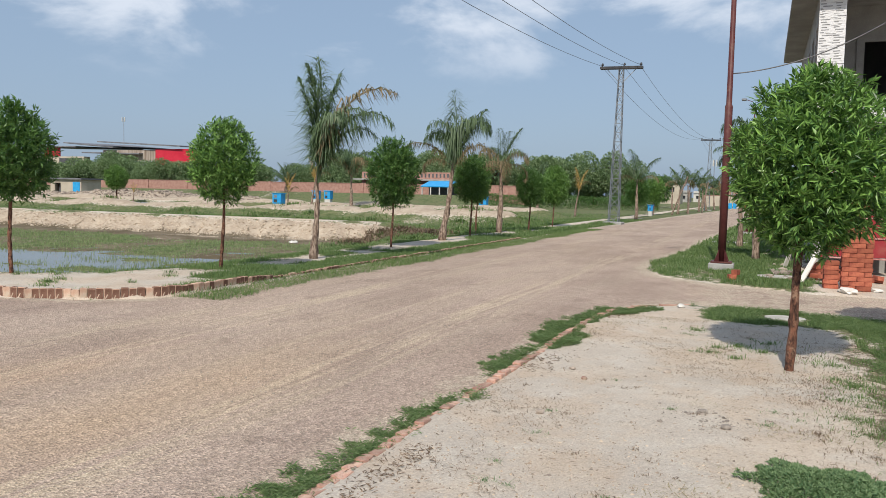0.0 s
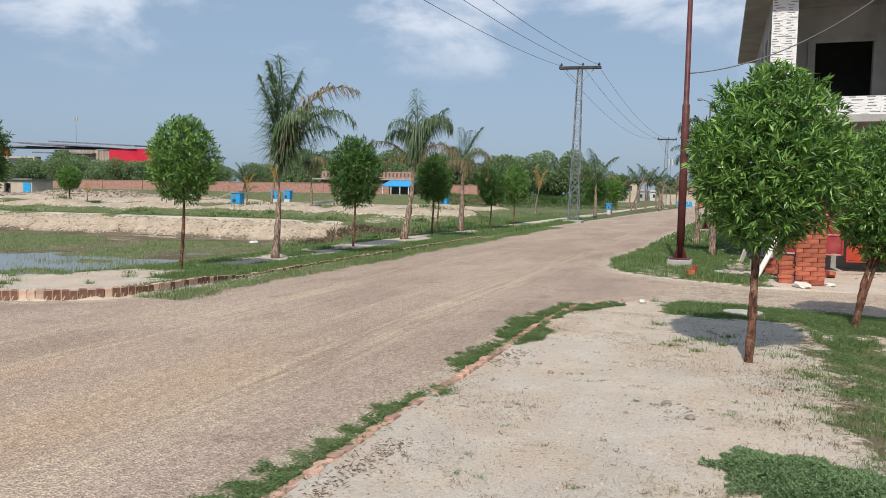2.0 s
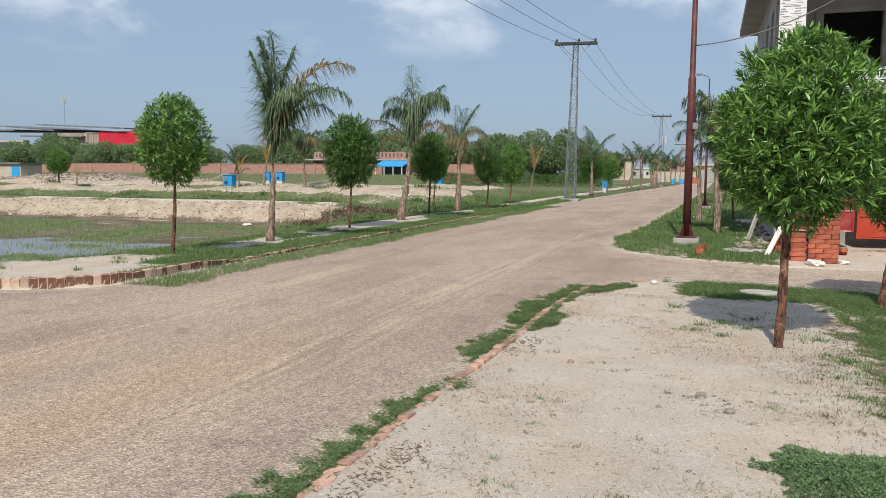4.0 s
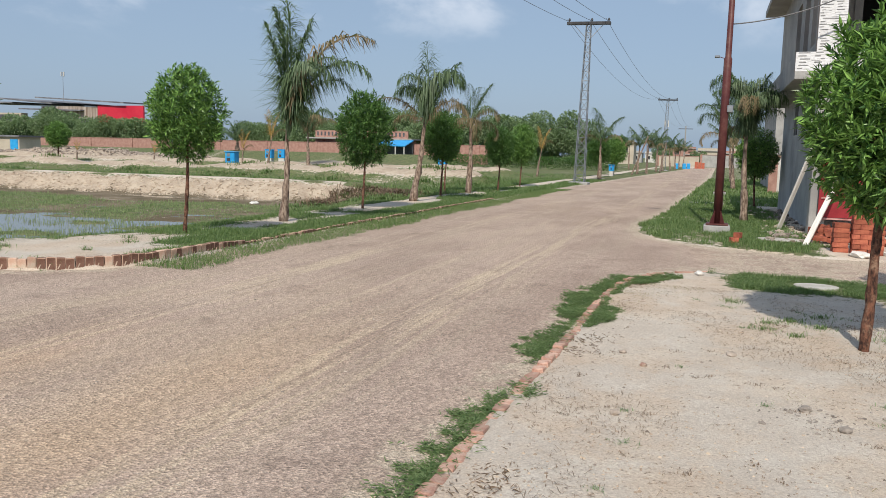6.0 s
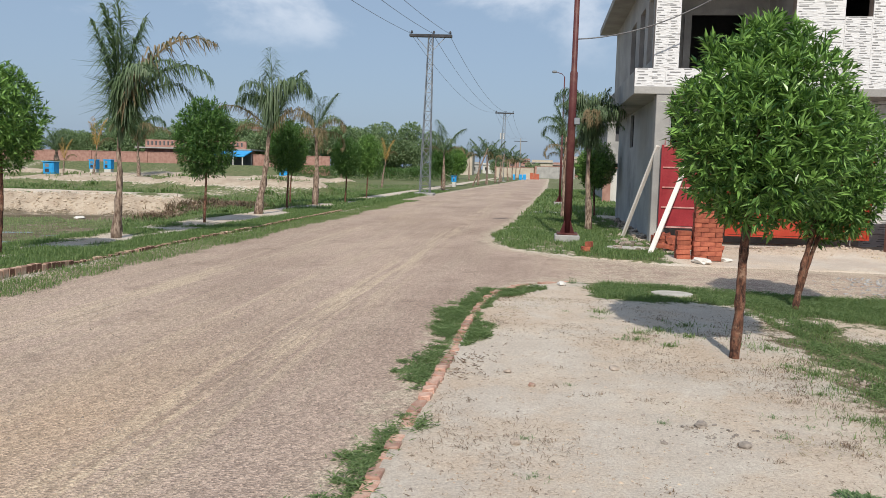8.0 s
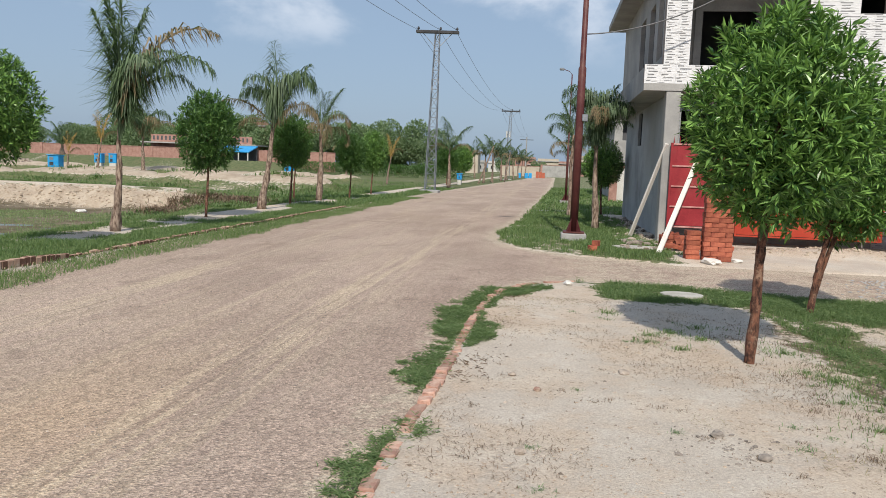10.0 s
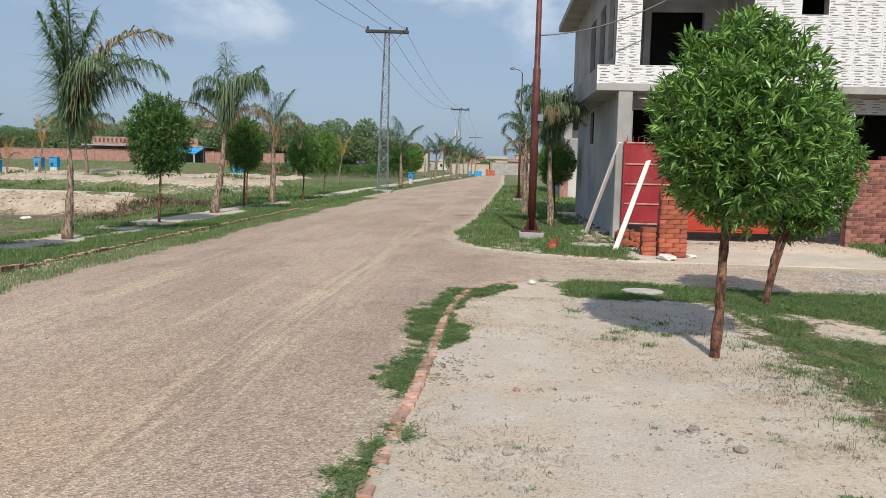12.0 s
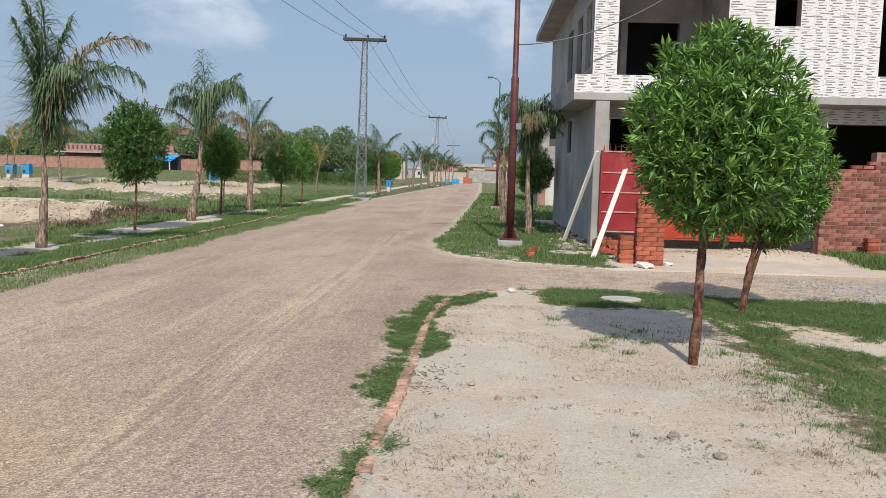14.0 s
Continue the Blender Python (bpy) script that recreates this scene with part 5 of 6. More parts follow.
tagged(boxes_stack, "orange-red brick stacks at the road's far end", "brick stack")
for x, y in ((-3.4, 118), (-2.9, 121), (-4.4, 116)):
    b = boxes("water_drum", [(x, x + 0.5, y, y + 0.5, -0.05, 0.8)], M_BLUE, bevel=0.06)
    tagged(b, "blue plastic drum beside the far road", "drum", "blue drums")


# ---- utility boxes ----
def utility_box(x, y, w, h, label="blue electrical cabinet on a white plinth"):
    b = tagged(new("utility_box"), label, "cabinet", "blue cabinets")
    b.location = (x, y, hz(x, y))
    boxes("plinth", [(-w / 2, w / 2, -0.25, 0.25, -0.2, 0.38)], M_WHITE, b, "whitewashed plinth", bevel=0.02)
    boxes("body", [(-w / 2 - 0.04, w / 2 + 0.04, -0.28, 0.28, 0.38, 0.38 + h)], M_BLUE, b, bevel=0.015)
    boxes("cap", [(-w / 2 - 0.09, w / 2 + 0.09, -0.34, 0.34, 0.38 + h, 0.43 + h)], M_BLUE, b, bevel=0.015)
    for zz in (0.48, 0.48 + h * 0.45):
        boxes("hatch", [(-w / 2 + 0.1, -w / 2 + 0.1 + w * 0.4, -0.292, -0.283, zz, zz + h * 0.3)], M_STEEL if zz > 0.5 else M_BLACK, b)
    boxes("door", [(0.04, w / 2 - 0.04, -0.295, -0.283, 0.46, 0.3 + h)], M_BLUE, b)
    return b


for x, y, w, h in ((-30.8, 46.5, 0.66, 0.72), (-38.6, 66.5, 0.62, 0.8), (-40.3, 67.0, 0.62, 0.8), (-21.6, 64.5, 0.6, 0.75), (-6.6, 60, 0.28, 0.42)):
    utility_box(x, y, w, h)
blocks = boxes("concrete_block", [(-46.5 + k * 1.25, -45.4 + k * 1.25, 43.2, 43.7, hz(-45, 43.5) - 0.1, hz(-45, 43.5) + 0.28) for k in range(7)], M_CONC, bevel=0.02)
tagged(blocks, "row of low grey concrete blocks", "concrete block")


# ---- grass, weeds, stones ----
def scatter(n, x0, x1, y0, y1, chance, seed):
    r = np.random.RandomState(seed)
    x, y = r.uniform(x0, x1, n), r.uniform(y0, y1, n)
    keep = r.uniform(0, 1, n) < chance(x, y)
    x, y = x[keep], y[keep]
    return np.stack([x, y, height(x, y) - 0.004], 1), r


def turf_of(x, y):
    return step(plan(x, y)[2] + 0.26 * waves(x, y, 5.0, 61) + 0.2 * waves(x, y, 17.0, 62), 0.42, 0.8)


def grass(name, n, area, chance, h, w, seed, label, material=None, lean=1.0):
    p, r = scatter(n, *area, chance, seed)
    hh = h * (0.3 + 1.0 * r.uniform(0, 1, len(p)) ** 1.6) * (0.8 + 0.35 * waves(p[:, 0], p[:, 1], 2.0, 63))
    v, f = blades_geo(p, hh, w * r.uniform(0.7, 1.3, len(p)), r, lean)
    return tagged(link_mesh(name, v, f, material or M_GRASS), label, "grass", kind="stuff")


grass("verge_grass", 150000, (-8.6, -5.6, 8.0, 24), lambda x, y: turf_of(x, y) * (plan(x, y)[1] < 0.05), 0.09, 0.0075, 1, "green grass on the verge by the kerb")
grass("road_edge_grass", 85000, (-6.3, -5.0, 7.6, 34), lambda x, y: step(-5.22 - 0.22 * waves(x, y, 1.1, 77) - 0.1 * waves(x, y, 6.0, 79) - x, 0, 0.25), 0.07, 0.007, 21, "creeping grass over the road edge")
grass("verge_grass", 50000, (-9.5, -4.5, 24, 48), lambda x, y: turf_of(x, y), 0.14, 0.022, 2, "green grass on the far verge")
grass("lawn_grass", 120000, (-1.2, 3.2, 13.2, 24), lambda x, y: turf_of(x, y) * (np.hypot((x - 1.75) / 0.5, (y - 14.8) / 0.4) > 1) * (np.hypot(x - 0.63, y - 15.8) > 0.3), 0.11, 0.0085, 3, "lush green grass on the lawn by the lamp post")
grass("lawn_grass", 40000, (-0.7, 6, 24, 60), lambda x, y: turf_of(x, y), 0.16, 0.03, 4, "green grass along the far lawn")
grass("strip_grass", 140000, (0.3, 8, 7.6, 10.4), lambda x, y: turf_of(x, y) * (np.hypot((x - 1.72) / 0.42, (y - 9.75) / 0.42) > 1), 0.075, 0.0048, 5, "green grass strip along the side road", lean=1.5)
grass("strip_grass", 105000, (2.0, 8, 3, 8.4), lambda x, y: turf_of(x, y) * 0.9 * step(waves(x, y, 8.0, 176) + 0.35, 0, 0.8), 0.06, 0.0065, 6, "patchy green grass on the sandy slope")
grass("wall_grass", 26000, (6.3, 12, 13.6, 15.6), lambda x, y: 0.9 * step(x, 6.4, 6.8), 0.17, 0.014, 7, "bright green grass below the brick wall")
grass("field_grass", 110000, (-36, -8.4, 8.4, 22), lambda x, y: np.clip(plan(x, y)[2] * 1.2 - 0.15, 0, 1) * step(ground_height(x, y), -0.47, -0.36), 0.105, 0.0105, 8, "thin marsh grass in the wet field", M_MARSH, lean=0.5)
grass("bank_grass", 45000, (-45, -8.6, 26.3, 34), lambda x, y: turf_of(x, y), 0.10, 0.015, 9, "rough grass above the soil bank")
grass("plot_grass", 45000, (-60, -8, 36.5, 60), lambda x, y: turf_of(x, y) * 0.8, 0.14, 0.026, 10, "rough grass on the open plots")


def tufts(name, spots, blades, h, w, spread_r, seed, label, material):
    r = np.random.RandomState(seed)
    parts = []
    for x, y, k in spots:
        n = int(blades * k)
        a, d = r.uniform(0, 2 * np.pi, n), np.abs(r.normal(0, spread_r * k, n))
        parts.append(np.stack([x + np.cos(a) * d * 1.35, y + np.sin(a) * d, np.zeros(n)], 1))
    p = np.concatenate(parts)
    p[:, 2] = height(p[:, 0], p[:, 1]) - 0.004
    v, f = blades_geo(p, h * r.uniform(0.4, 1.2, len(p)), w * r.uniform(0.7, 1.3, len(p)), r, 2.1)
    return tagged(link_mesh(name, v, f, material), label, "grass", kind="stuff")


def edge_band(x, y):
    """Ragged patches that creep from the edging over the road."""
    cx = np.interp(y, [0, 5.2, 8.2, 9.3, 10.05], [-0.62, -0.55, -0.5, -0.34, -0.02])
    reach = np.interp(y, [1.5, 2.6, 3.5, 4.2, 4.75, 5.1, 5.5, 5.9, 6.2, 6.6, 7.2, 8.0, 9.0, 9.5, 9.9], [0.27, 0.28, 0.22, 0.18, 0.05, 0.05, 0.28, 0.33, 0.14, 0.22, 0.38, 0.32, 0.28, 0.2, 0.0])
    reach = reach + 0.12 * waves(x, y, 5.0, 72) + 0.11 * waves(x, y, 22.0, 74)
    inner = np.interp(y, [0, 4.3, 4.5, 4.7, 6.4, 6.8, 7.3, 7.6, 8.8, 9.2], [0.0, 0.0, 0.14, 0.0, 0.0, 0.24, 0.24, 0.05, 0.1, 0.34]) + 0.05 * waves(x, y, 9.0, 73)
    d = cx - x
    return step(d, -inner - 0.03, -inner + 0.03) * step(reach - d, -0.03, 0.12) * step(waves(x, y, 30.0, 78) + 0.75, 0.0, 0.6) * (0.06 + 0.94 * step(np.abs(d - 0.005), 0.045, 0.06))


def mat(name, n, area, chance, rise, seed, label, material):
    """Low creeping runners: short leaves at all angles, most of them lying."""
    p, r = scatter(n, *area, chance, seed)
    m = len(p)
    p[:, 2] += r.uniform(0, 1, m) ** 1.5 * rise * np.clip(0.55 + 0.8 * waves(p[:, 0], p[:, 1], 7.0, seed), 0.12, 1.3)
    t = r.uniform(0, 2 * np.pi, m)
    way = np.stack([np.cos(t), np.sin(t), r.uniform(-0.05, 0.75, m) ** 1.0], 1)
    v, f = leaves_geo(p, way, r.uniform(0.018, 0.055, m), r.uniform(0.004, 0.0085, m), r)
    return tagged(link_mesh(name, v, f, material), label, "grass", kind="stuff")


mat("kerb_grass", 330000, (-1.2, 0.5, 1.2, 9.8), edge_band, 0.05, 71, "creeping green grass over the brick edging", M_CREEP)
mat("strip_mat", 200000, (0.3, 5.5, 5.0, 10.4), lambda x, y: turf_of(x, y) * step(waves(x, y, 9.0, 175) + 0.5 + 0.5 * (y > 9), 0, 0.9) * (np.hypot((x - 1.68) / 0.3, (y - 9.72) / 0.26) > 1), 0.06, 171, "creeping green grass by the side road", M_CREEP)
mat("kerb_litter", 15000, (-0.75, 0.1, 1.2, 9.8), lambda x, y: np.exp(-(((x + 0.40) - np.interp(y, [5, 8.2, 9.3, 10], [0, 0.04, 0.2, 0.45])) / 0.13) ** 2) * step(waves(x, y, 4.0, 181) + 0.1, 0, 0.6), 0.012, 172, "dead brown runners beside the brick edging", M_TWIG)


def litter(n, seed, label, material, length, width):
    """Dead stems lying on the sand, each bent once."""
    def where(x, y):
        return step(waves(x, y, 2.4, seed) + 0.6 * waves(x, y, 0.9, seed + 1), 0.15, 0.9) * (plan(x, y)[1] < -0.05)
    p, r = scatter(n, -0.5, 3.6, 2.2, 9.0, where, seed + 2)
    n = len(p)
    t = r.uniform(0, 2 * np.pi, n)
    t2 = t + r.uniform(-0.9, 0.9, n)
    L = (length * r.uniform(0.3, 1.4, n))[:, None]
    d, d2 = np.stack([np.cos(t), np.sin(t), 0 * t], 1), np.stack([np.cos(t2), np.sin(t2), 0 * t], 1)
    s = np.stack([-np.sin(t), np.cos(t), 0 * t], 1) * width * 0.5
    up = np.array([0, 0, 1.0])
    q0 = p + up * 0.007
    q1 = q0 + d * L * 0.5 + up * (0.004 + 0.012 * r.uniform(0, 1, (n, 1)))
    q2 = q1 + d2 * L * 0.5 - up * 0.006
    v = np.stack([q0 - s, q0 + s, q1 - s, q1 + s, q2], 1).reshape(-1, 3)
    i = np.arange(n)[:, None] * 5
    f = np.concatenate([i + [0, 1, 3], i + [0, 3, 2], i + [2, 3, 4]], 0)
    return tagged(link_mesh("litter", v, f, material), label, "litter", kind="stuff")


litter(26000, 97, "dry grass litter strewn over the sand", M_DRYGRASS, 0.06, 0.0028)
litter(24000, 87, "dark twigs and dead roots strewn over the sand", M_TWIG, 0.045, 0.0026)
SPOTS = [(RNG.uniform(-0.3, 2.4), RNG.uniform(2.6, 8.4), RNG.uniform(0.25, 0.75)) for _ in range(85)]
tufts("sand_tufts", SPOTS, 50, 0.02, 0.005, 0.08, 72, "small dead grass tufts in the sand", M_TWIG)
tufts("sand_tufts", [(RNG.uniform(-0.2, 2.6), RNG.uniform(2.6, 8.6), RNG.uniform(0.3, 0.7)) for _ in range(26)], 60, 0.026, 0.004, 0.06, 73, "small green grass tufts in the sand", M_WEED)
tufts("slope_tufts", [(RNG.uniform(1.95, 3.0), RNG.uniform(3.4, 6.6), RNG.uniform(0.5, 1.3)) for _ in range(46)], 110, 0.045, 0.0045, 0.11, 79, "ragged green grass tufts on the earthy slope", M_GRASS)
tufts("slope_tufts", [(RNG.uniform(1.7, 3.2), RNG.uniform(3.2, 7.4), RNG.uniform(0.5, 1.2)) for _ in range(60)], 90, 0.03, 0.0035, 0.12, 80, "dead brown grass tufts on the earthy slope", M_TWIG)
tufts("tree_tufts", [(0.95, 7.0, 0.5), (1.2, 7.45, 0.9), (1.02, 7.3, 0.5), (1.42, 7.2, 0.5), (1.5, 7.75, 0.8), (0.75, 8.3, 0.6), (1.2, 6.8, 0.4), (2.0, 6.9, 1.2), (2.3, 7.2, 1.4), (2.1, 6.1, 0.9), (2.5, 6.6, 1.3), (2.35, 5.6, 0.9)], 150, 0.05, 0.006, 0.13, 74, "green grass tufts near the tree", M_GRASS)
tufts("verge_tufts", [(RNG.uniform(-10.5, -6.3), RNG.uniform(6.9, 9.5), RNG.uniform(0.4, 1.0)) for _ in range(26)], 70, 0.08, 0.008, 0.1, 75, "sparse grass tufts on the sandy verge", M_GRASS)


tufts("bank_weeds", [(RNG.uniform(-12.2, -9.2), RNG.uniform(22.6, 25.6), RNG.uniform(0.8, 1.6)) for _ in range(40)], 90, 0.22, 0.02, 0.22, 76, "dry brown weeds at the bank's end", M_TWIG)
tufts("bank_weeds", [(RNG.uniform(-12.0, -8.6), RNG.uniform(19.5, 26), RNG.uniform(0.8, 1.6)) for _ in range(40)], 110, 0.17, 0.02, 0.22, 77, "green weeds at the bank's end", M_GRASS)
tufts("plot_weeds", [(RNG.uniform(-40, -9), RNG.uniform(27, 46), RNG.uniform(0.8, 2.2)) for _ in range(90)], 70, 0.25, 0.035, 0.3, 78, "rough weeds on the open plots", M_GRASS)


def creeping_weed(x, y, rx, ry, rise, n, seed):
    """A low lumpy mound of fine leaves with runners that reach out over the sand."""
    r = np.random.RandomState(seed)
    weed = tagged(new("weed"), "low spreading grey-green weed on the sand", "weed")
    weed.location = (x, y, hz(x, y))
    a, u = r.uniform(0, 2 * np.pi, n), r.uniform(0, 1, n) ** 0.55
    rim = 1 + 0.16 * np.sin(a * 3 + 1) + 0.13 * np.sin(a * 7 + seed) + 0.11 * np.sin(a * 13) + 0.08 * np.sin(a * 23 + 2)
    px, py = np.cos(a) * u * rim * rx, np.sin(a) * u * rim * ry
    top = rise * np.sqrt(np.clip(1 - u ** 2.4, 0, 1)) * (0.75 + 0.35 * waves(px + x, py + y, 14.0, seed))
    pz = height(px + x, py + y) - weed.location.z + np.clip(top, 0.004, 1) * (1 - 0.7 * r.uniform(0, 1, n) ** 2.2)
    out = np.stack([np.cos(a) * u * 0.9, np.sin(a) * u * 0.9, 0.6 + 0 * a], 1) + r.normal(size=(n, 3)) * 0.6
    v, f = leaves_geo(np.stack([px, py, pz], 1), out, r.uniform(0.013, 0.025, n), r.uniform(0.009, 0.015, n), r)
    link_mesh("foliage", v, f, M_WEED, weed)
    for k in range(26):
        t = r.uniform(0, 2 * np.pi)
        d = np.linspace(0.75, r.uniform(1.05, 1.3), 6)
        ang = t + r.uniform(-0.4, 0.4) * (d - 0.75)
        qx, qy = np.cos(ang) * d * rx, np.sin(ang) * d * ry
        qz = height(qx + x, qy + y) - weed.location.z + 0.012
        pts = np.stack([qx, qy, qz], 1)
        v0, f0 = tube(pts.tolist(), [0.002] * 6, 4)
        m = 60
        w = r.uniform(0, 1, m)
        base = np.stack([np.interp(w, np.linspace(0, 1, 6), pts[:, c]) for c in range(3)], 1)
        v1, f1 = leaves_geo(base, r.normal(size=(m, 3)) + np.array([0, 0, 0.7]), r.uniform(0.012, 0.026, m), r.uniform(0.005, 0.009, m), r)
        link_mesh("runner", [tuple(p) for p in v0] + [tuple(p) for p in v1.tolist()], [tuple(q) for q in f0] + [tuple(int(i) + len(v0) for i in q) for q in f1], M_WEED, weed)
    return weed


creeping_weed(1.76, 3.5, 0.39, 0.36, 0.09, 11000, 81)
creeping_weed(2.16, 3.36, 0.38, 0.36, 0.085, 10000, 82)


def pebbles(name, n, area, chance, lo, hi, seed, label, material):
    p, r = scatter(n, *area, chance, seed)
    n = len(p)
    ico = bmesh.new()
    if hi < 0.0135:         # the smallest need eight faces only
        bmesh.ops.create_uvsphere(ico, u_segments=4, v_segments=2, radius=1.0)
    else:
        bmesh.ops.create_icosphere(ico, subdivisions=1, radius=1.0)
    cv = np.array([v.co[:] for v in ico.verts])
    cf = np.array([[v.index for v in f.verts] for f in ico.faces])
    ico.free()
    s = lo * (hi / lo) ** (r.uniform(0, 1, n) ** 2.2)
    k = r.uniform(0.6, 1.3, (n, 1, 3)) * np.array([1, 1, 0.65])
    v = (cv[None] * (1 + 0.18 * r.normal(size=(n, len(cv), 1)))) * k * s[:, None, None]
    a = r.uniform(0, 6.28, n)
    c, sn = np.cos(a)[:, None], np.sin(a)[:, None]
    v = np.stack([v[..., 0] * c - v[..., 1] * sn, v[..., 0] * sn + v[..., 1] * c, v[..., 2]], -1) + p[:, None] + np.array([0, 0, 1.0]) * (s * 0.3)[:, None, None]
    f = (cf[None] + (np.arange(n) * len(cv))[:, None, None]).reshape(-1, 3)
    return tagged(link_mesh(name, v.reshape(-1, 3), f, material), label, "stones", kind="stuff")


pebbles("road_gravel", 20000, (-6, -0.6, 1.0, 12), lambda x, y: (plan(x, y)[1] > 0) * step(waves(x, y, 1.0, 131) + 0.5, 0, 1.0), 0.004, 0.013, 91, "loose gravel scattered over the dirt road", M_STONE)
pebbles("sand_pebbles", 4200, (-0.5, 3.2, 2.4, 9), lambda x, y: (plan(x, y)[1] < -0.1) * 0.9, 0.004, 0.013, 92, "small pebbles and clods in the sand", M_STONE)
pebbles("sand_crumbs", 24000, (-0.5, 3.2, 2.4, 8.6), lambda x, y: (plan(x, y)[1] < -0.1) * step(waves(x, y, 1.6, 133) + 0.45, 0, 1.1), 0.0035, 0.012, 134, "earth crumbs over the sand", M_CRUMB)
pebbles("bank_clods", 5000, (-40, -11, 24.0, 25.6), lambda x, y: 0.8 + 0 * x, 0.02, 0.06, 93, "lumpy soil clods on the bank", M_SOIL)
pebbles("rubble", 9000, (-76, -44, 55, 69), lambda x, y: np.exp(-((x + 58) / 17) ** 2 - ((y - 62) / 6) ** 2), 0.05, 0.17, 94, "broken brick rubble on the heap", M_STONE)
pebbles("side_gravel", 6000, (3.6, 12, 10.2, 12.0), lambda x, y: step(x, 3.6, 5.5) * 0.9, 0.012, 0.03, 95, "grey crushed stone on the side road", M_CONC)
pebbles("spoil_rubble", 1500, (3.6, 7.0, 14.4, 15.7), lambda x, y: np.exp(-((x - 5.4) / 1.3) ** 2 - ((y - 15.1) / 0.5) ** 2), 0.008, 0.035, 98, "grey broken rubble before the orange gate", M_SOIL)
pebbles("slope_rubble", 420, (2.25, 3.6, 3.2, 6.2), lambda x, y: 0.8 * step(waves(x, y, 2.0, 141) + 0.3, 0, 0.8), 0.008, 0.05, 142, "broken brick and stone scraps on the slope", M_STONE)
pebbles("house_rubble", 700, (1.5, 2.5, 14.5, 24), lambda x, y: 0.6 + 0 * x, 0.02, 0.09, 96, "stone and brick scraps along the house wall", M_STONE)


def rock(x, y, size, material, label, seed, flat=0.6, sx=1.0):
    r = random.Random(seed)
    bm = bmesh.new()
    bmesh.ops.create_icosphere(bm, subdivisions=2, radius=size)
    for v in bm.verts:
        v.co *= 1 + r.uniform(-0.24, 0.2)
        v.co.z *= flat
        v.co.x *= sx
    ob = part("stone", bm, material)
    ob.location = (x, y, hz(x, y) + size * flat * 0.55)
    ob.rotation_euler = (0, 0, r.uniform(0, 6))
    return tagged(ob, label, "stone")


rock(0.093, 5.4, 0.026, M_KERBBRICK, "small broken brick lump on the sand", 1)
rock(0.025, 4.3, 0.03, M_STONE, "small dark stone on the sand", 2)
rock(-0.08, 5.75, 0.028, M_STONE, "small dark stone on the sand", 3)
rock(1.22, 4.46, 0.034, M_CLOD, "grey clod on the sand", 4)
rock(1.05, 4.75, 0.034, M_CLOD, "grey clod on the sand", 5)
rock(0.68, 5.98, 0.04, M_STONE, "flat brown stone on the sand", 6, 0.4, 1.5)
rock(0.40, 10.1, 0.06, M_PALESTONE, "white stone at the strip's corner", 7, 0.6, 1.5)
rock(2.66, 13.1, 0.12, M_PALESTONE, "white stone by the brick stack", 8, 0.5, 1.5)
rock(-13.4, 21.8, 0.14, M_PALESTONE, "white scrap lying in the wet field", 17, 0.4, 1.7)
rock(3.1, 13.35, 0.08, M_PALESTONE, "white stone by the brick stack", 9, 0.5, 1.4)


pebbles("clod_patch", 520, (0.75, 1.6, 4.3, 5.0), lambda x, y: np.exp(-((x - 1.1) / 0.28) ** 2 - ((y - 4.62) / 0.2) ** 2), 0.005, 0.018, 101, "grey broken clods in the sand", M_CLOD)


def slab_cover(x, y, rx, ry, label):
    bm = bmesh.new()
    bmesh.ops.create_circle(bm, cap_ends=True, radius=1.0, segments=20)
    bmesh.ops.transform(bm, matrix=Matrix.Diagonal((rx, ry, 1, 1)), verts=bm.verts)
    top = bmesh.ops.extrude_face_region(bm, geom=bm.faces[:])["geom"]
    bmesh.ops.translate(bm, vec=(0, 0, 0.05), verts=[v for v in top if isinstance(v, bmesh.types.BMVert)])
    ob = part("manhole_cover", bm, M_SLAB)
    ob.location = (x, y, hz(x, y) - 0.032)
    return tagged(ob, label, "manhole cover")


slab_cover(1.68, 9.72, 0.24, 0.2, "round pale concrete manhole cover in the grass")
slab_cover(1.75, 14.9, 0.45, 0.25, "pale concrete slab in the lawn")
slab_cover(1.75, 16.2, 0.3, 0.3, "pale concrete slab in the lawn")
slab_cover(0.35, 26.5, 0.6, 0.5, "pale concrete slab in the lawn")

# ---- brick and tile pieces ----
KM = [brick_mesh("brick", 0.096, 0.07, 0.20, s, 0.003, frog=True) for s in (1, 2, 3)] + [brick_mesh("brick", 0.096, 0.07, 0.20, 4, 0.005)]
kerb = tagged(new("kerb"), "upright dusty brick edging along the verge", "kerb", kind="structure")
rk = random.Random(3)
for i, (x, y, a) in enumerate(curve_points(LEFT_KERB, 0.101)):
    if x < -11.5 or y > 24:
        continue
    m = Matrix.Translation((x - 0.05, y + 0.02, 0.035 - 0.075 * max(0.0, min(1.0, (y - 9.0) / 1.2)) + rk.uniform(-0.012, 0.012))) @ Matrix.Rotation(a + rk.uniform(-0.07, 0.07), 4, "Z") @ Matrix.Rotation(rk.uniform(-0.05, 0.05), 4, "Y")
    piece("brick", KM[rk.randrange(4)], M_KERBPALE, kerb, m)
EM = [brick_mesh("brick", l, 0.078, 0.11, 10 + i, 0.006) for i, l in enumerate((0.10, 0.12, 0.125, 0.125))]
edging = tagged(new("brick_edging"), "worn flush brick edging between road and sand", "kerb", kind="structure")
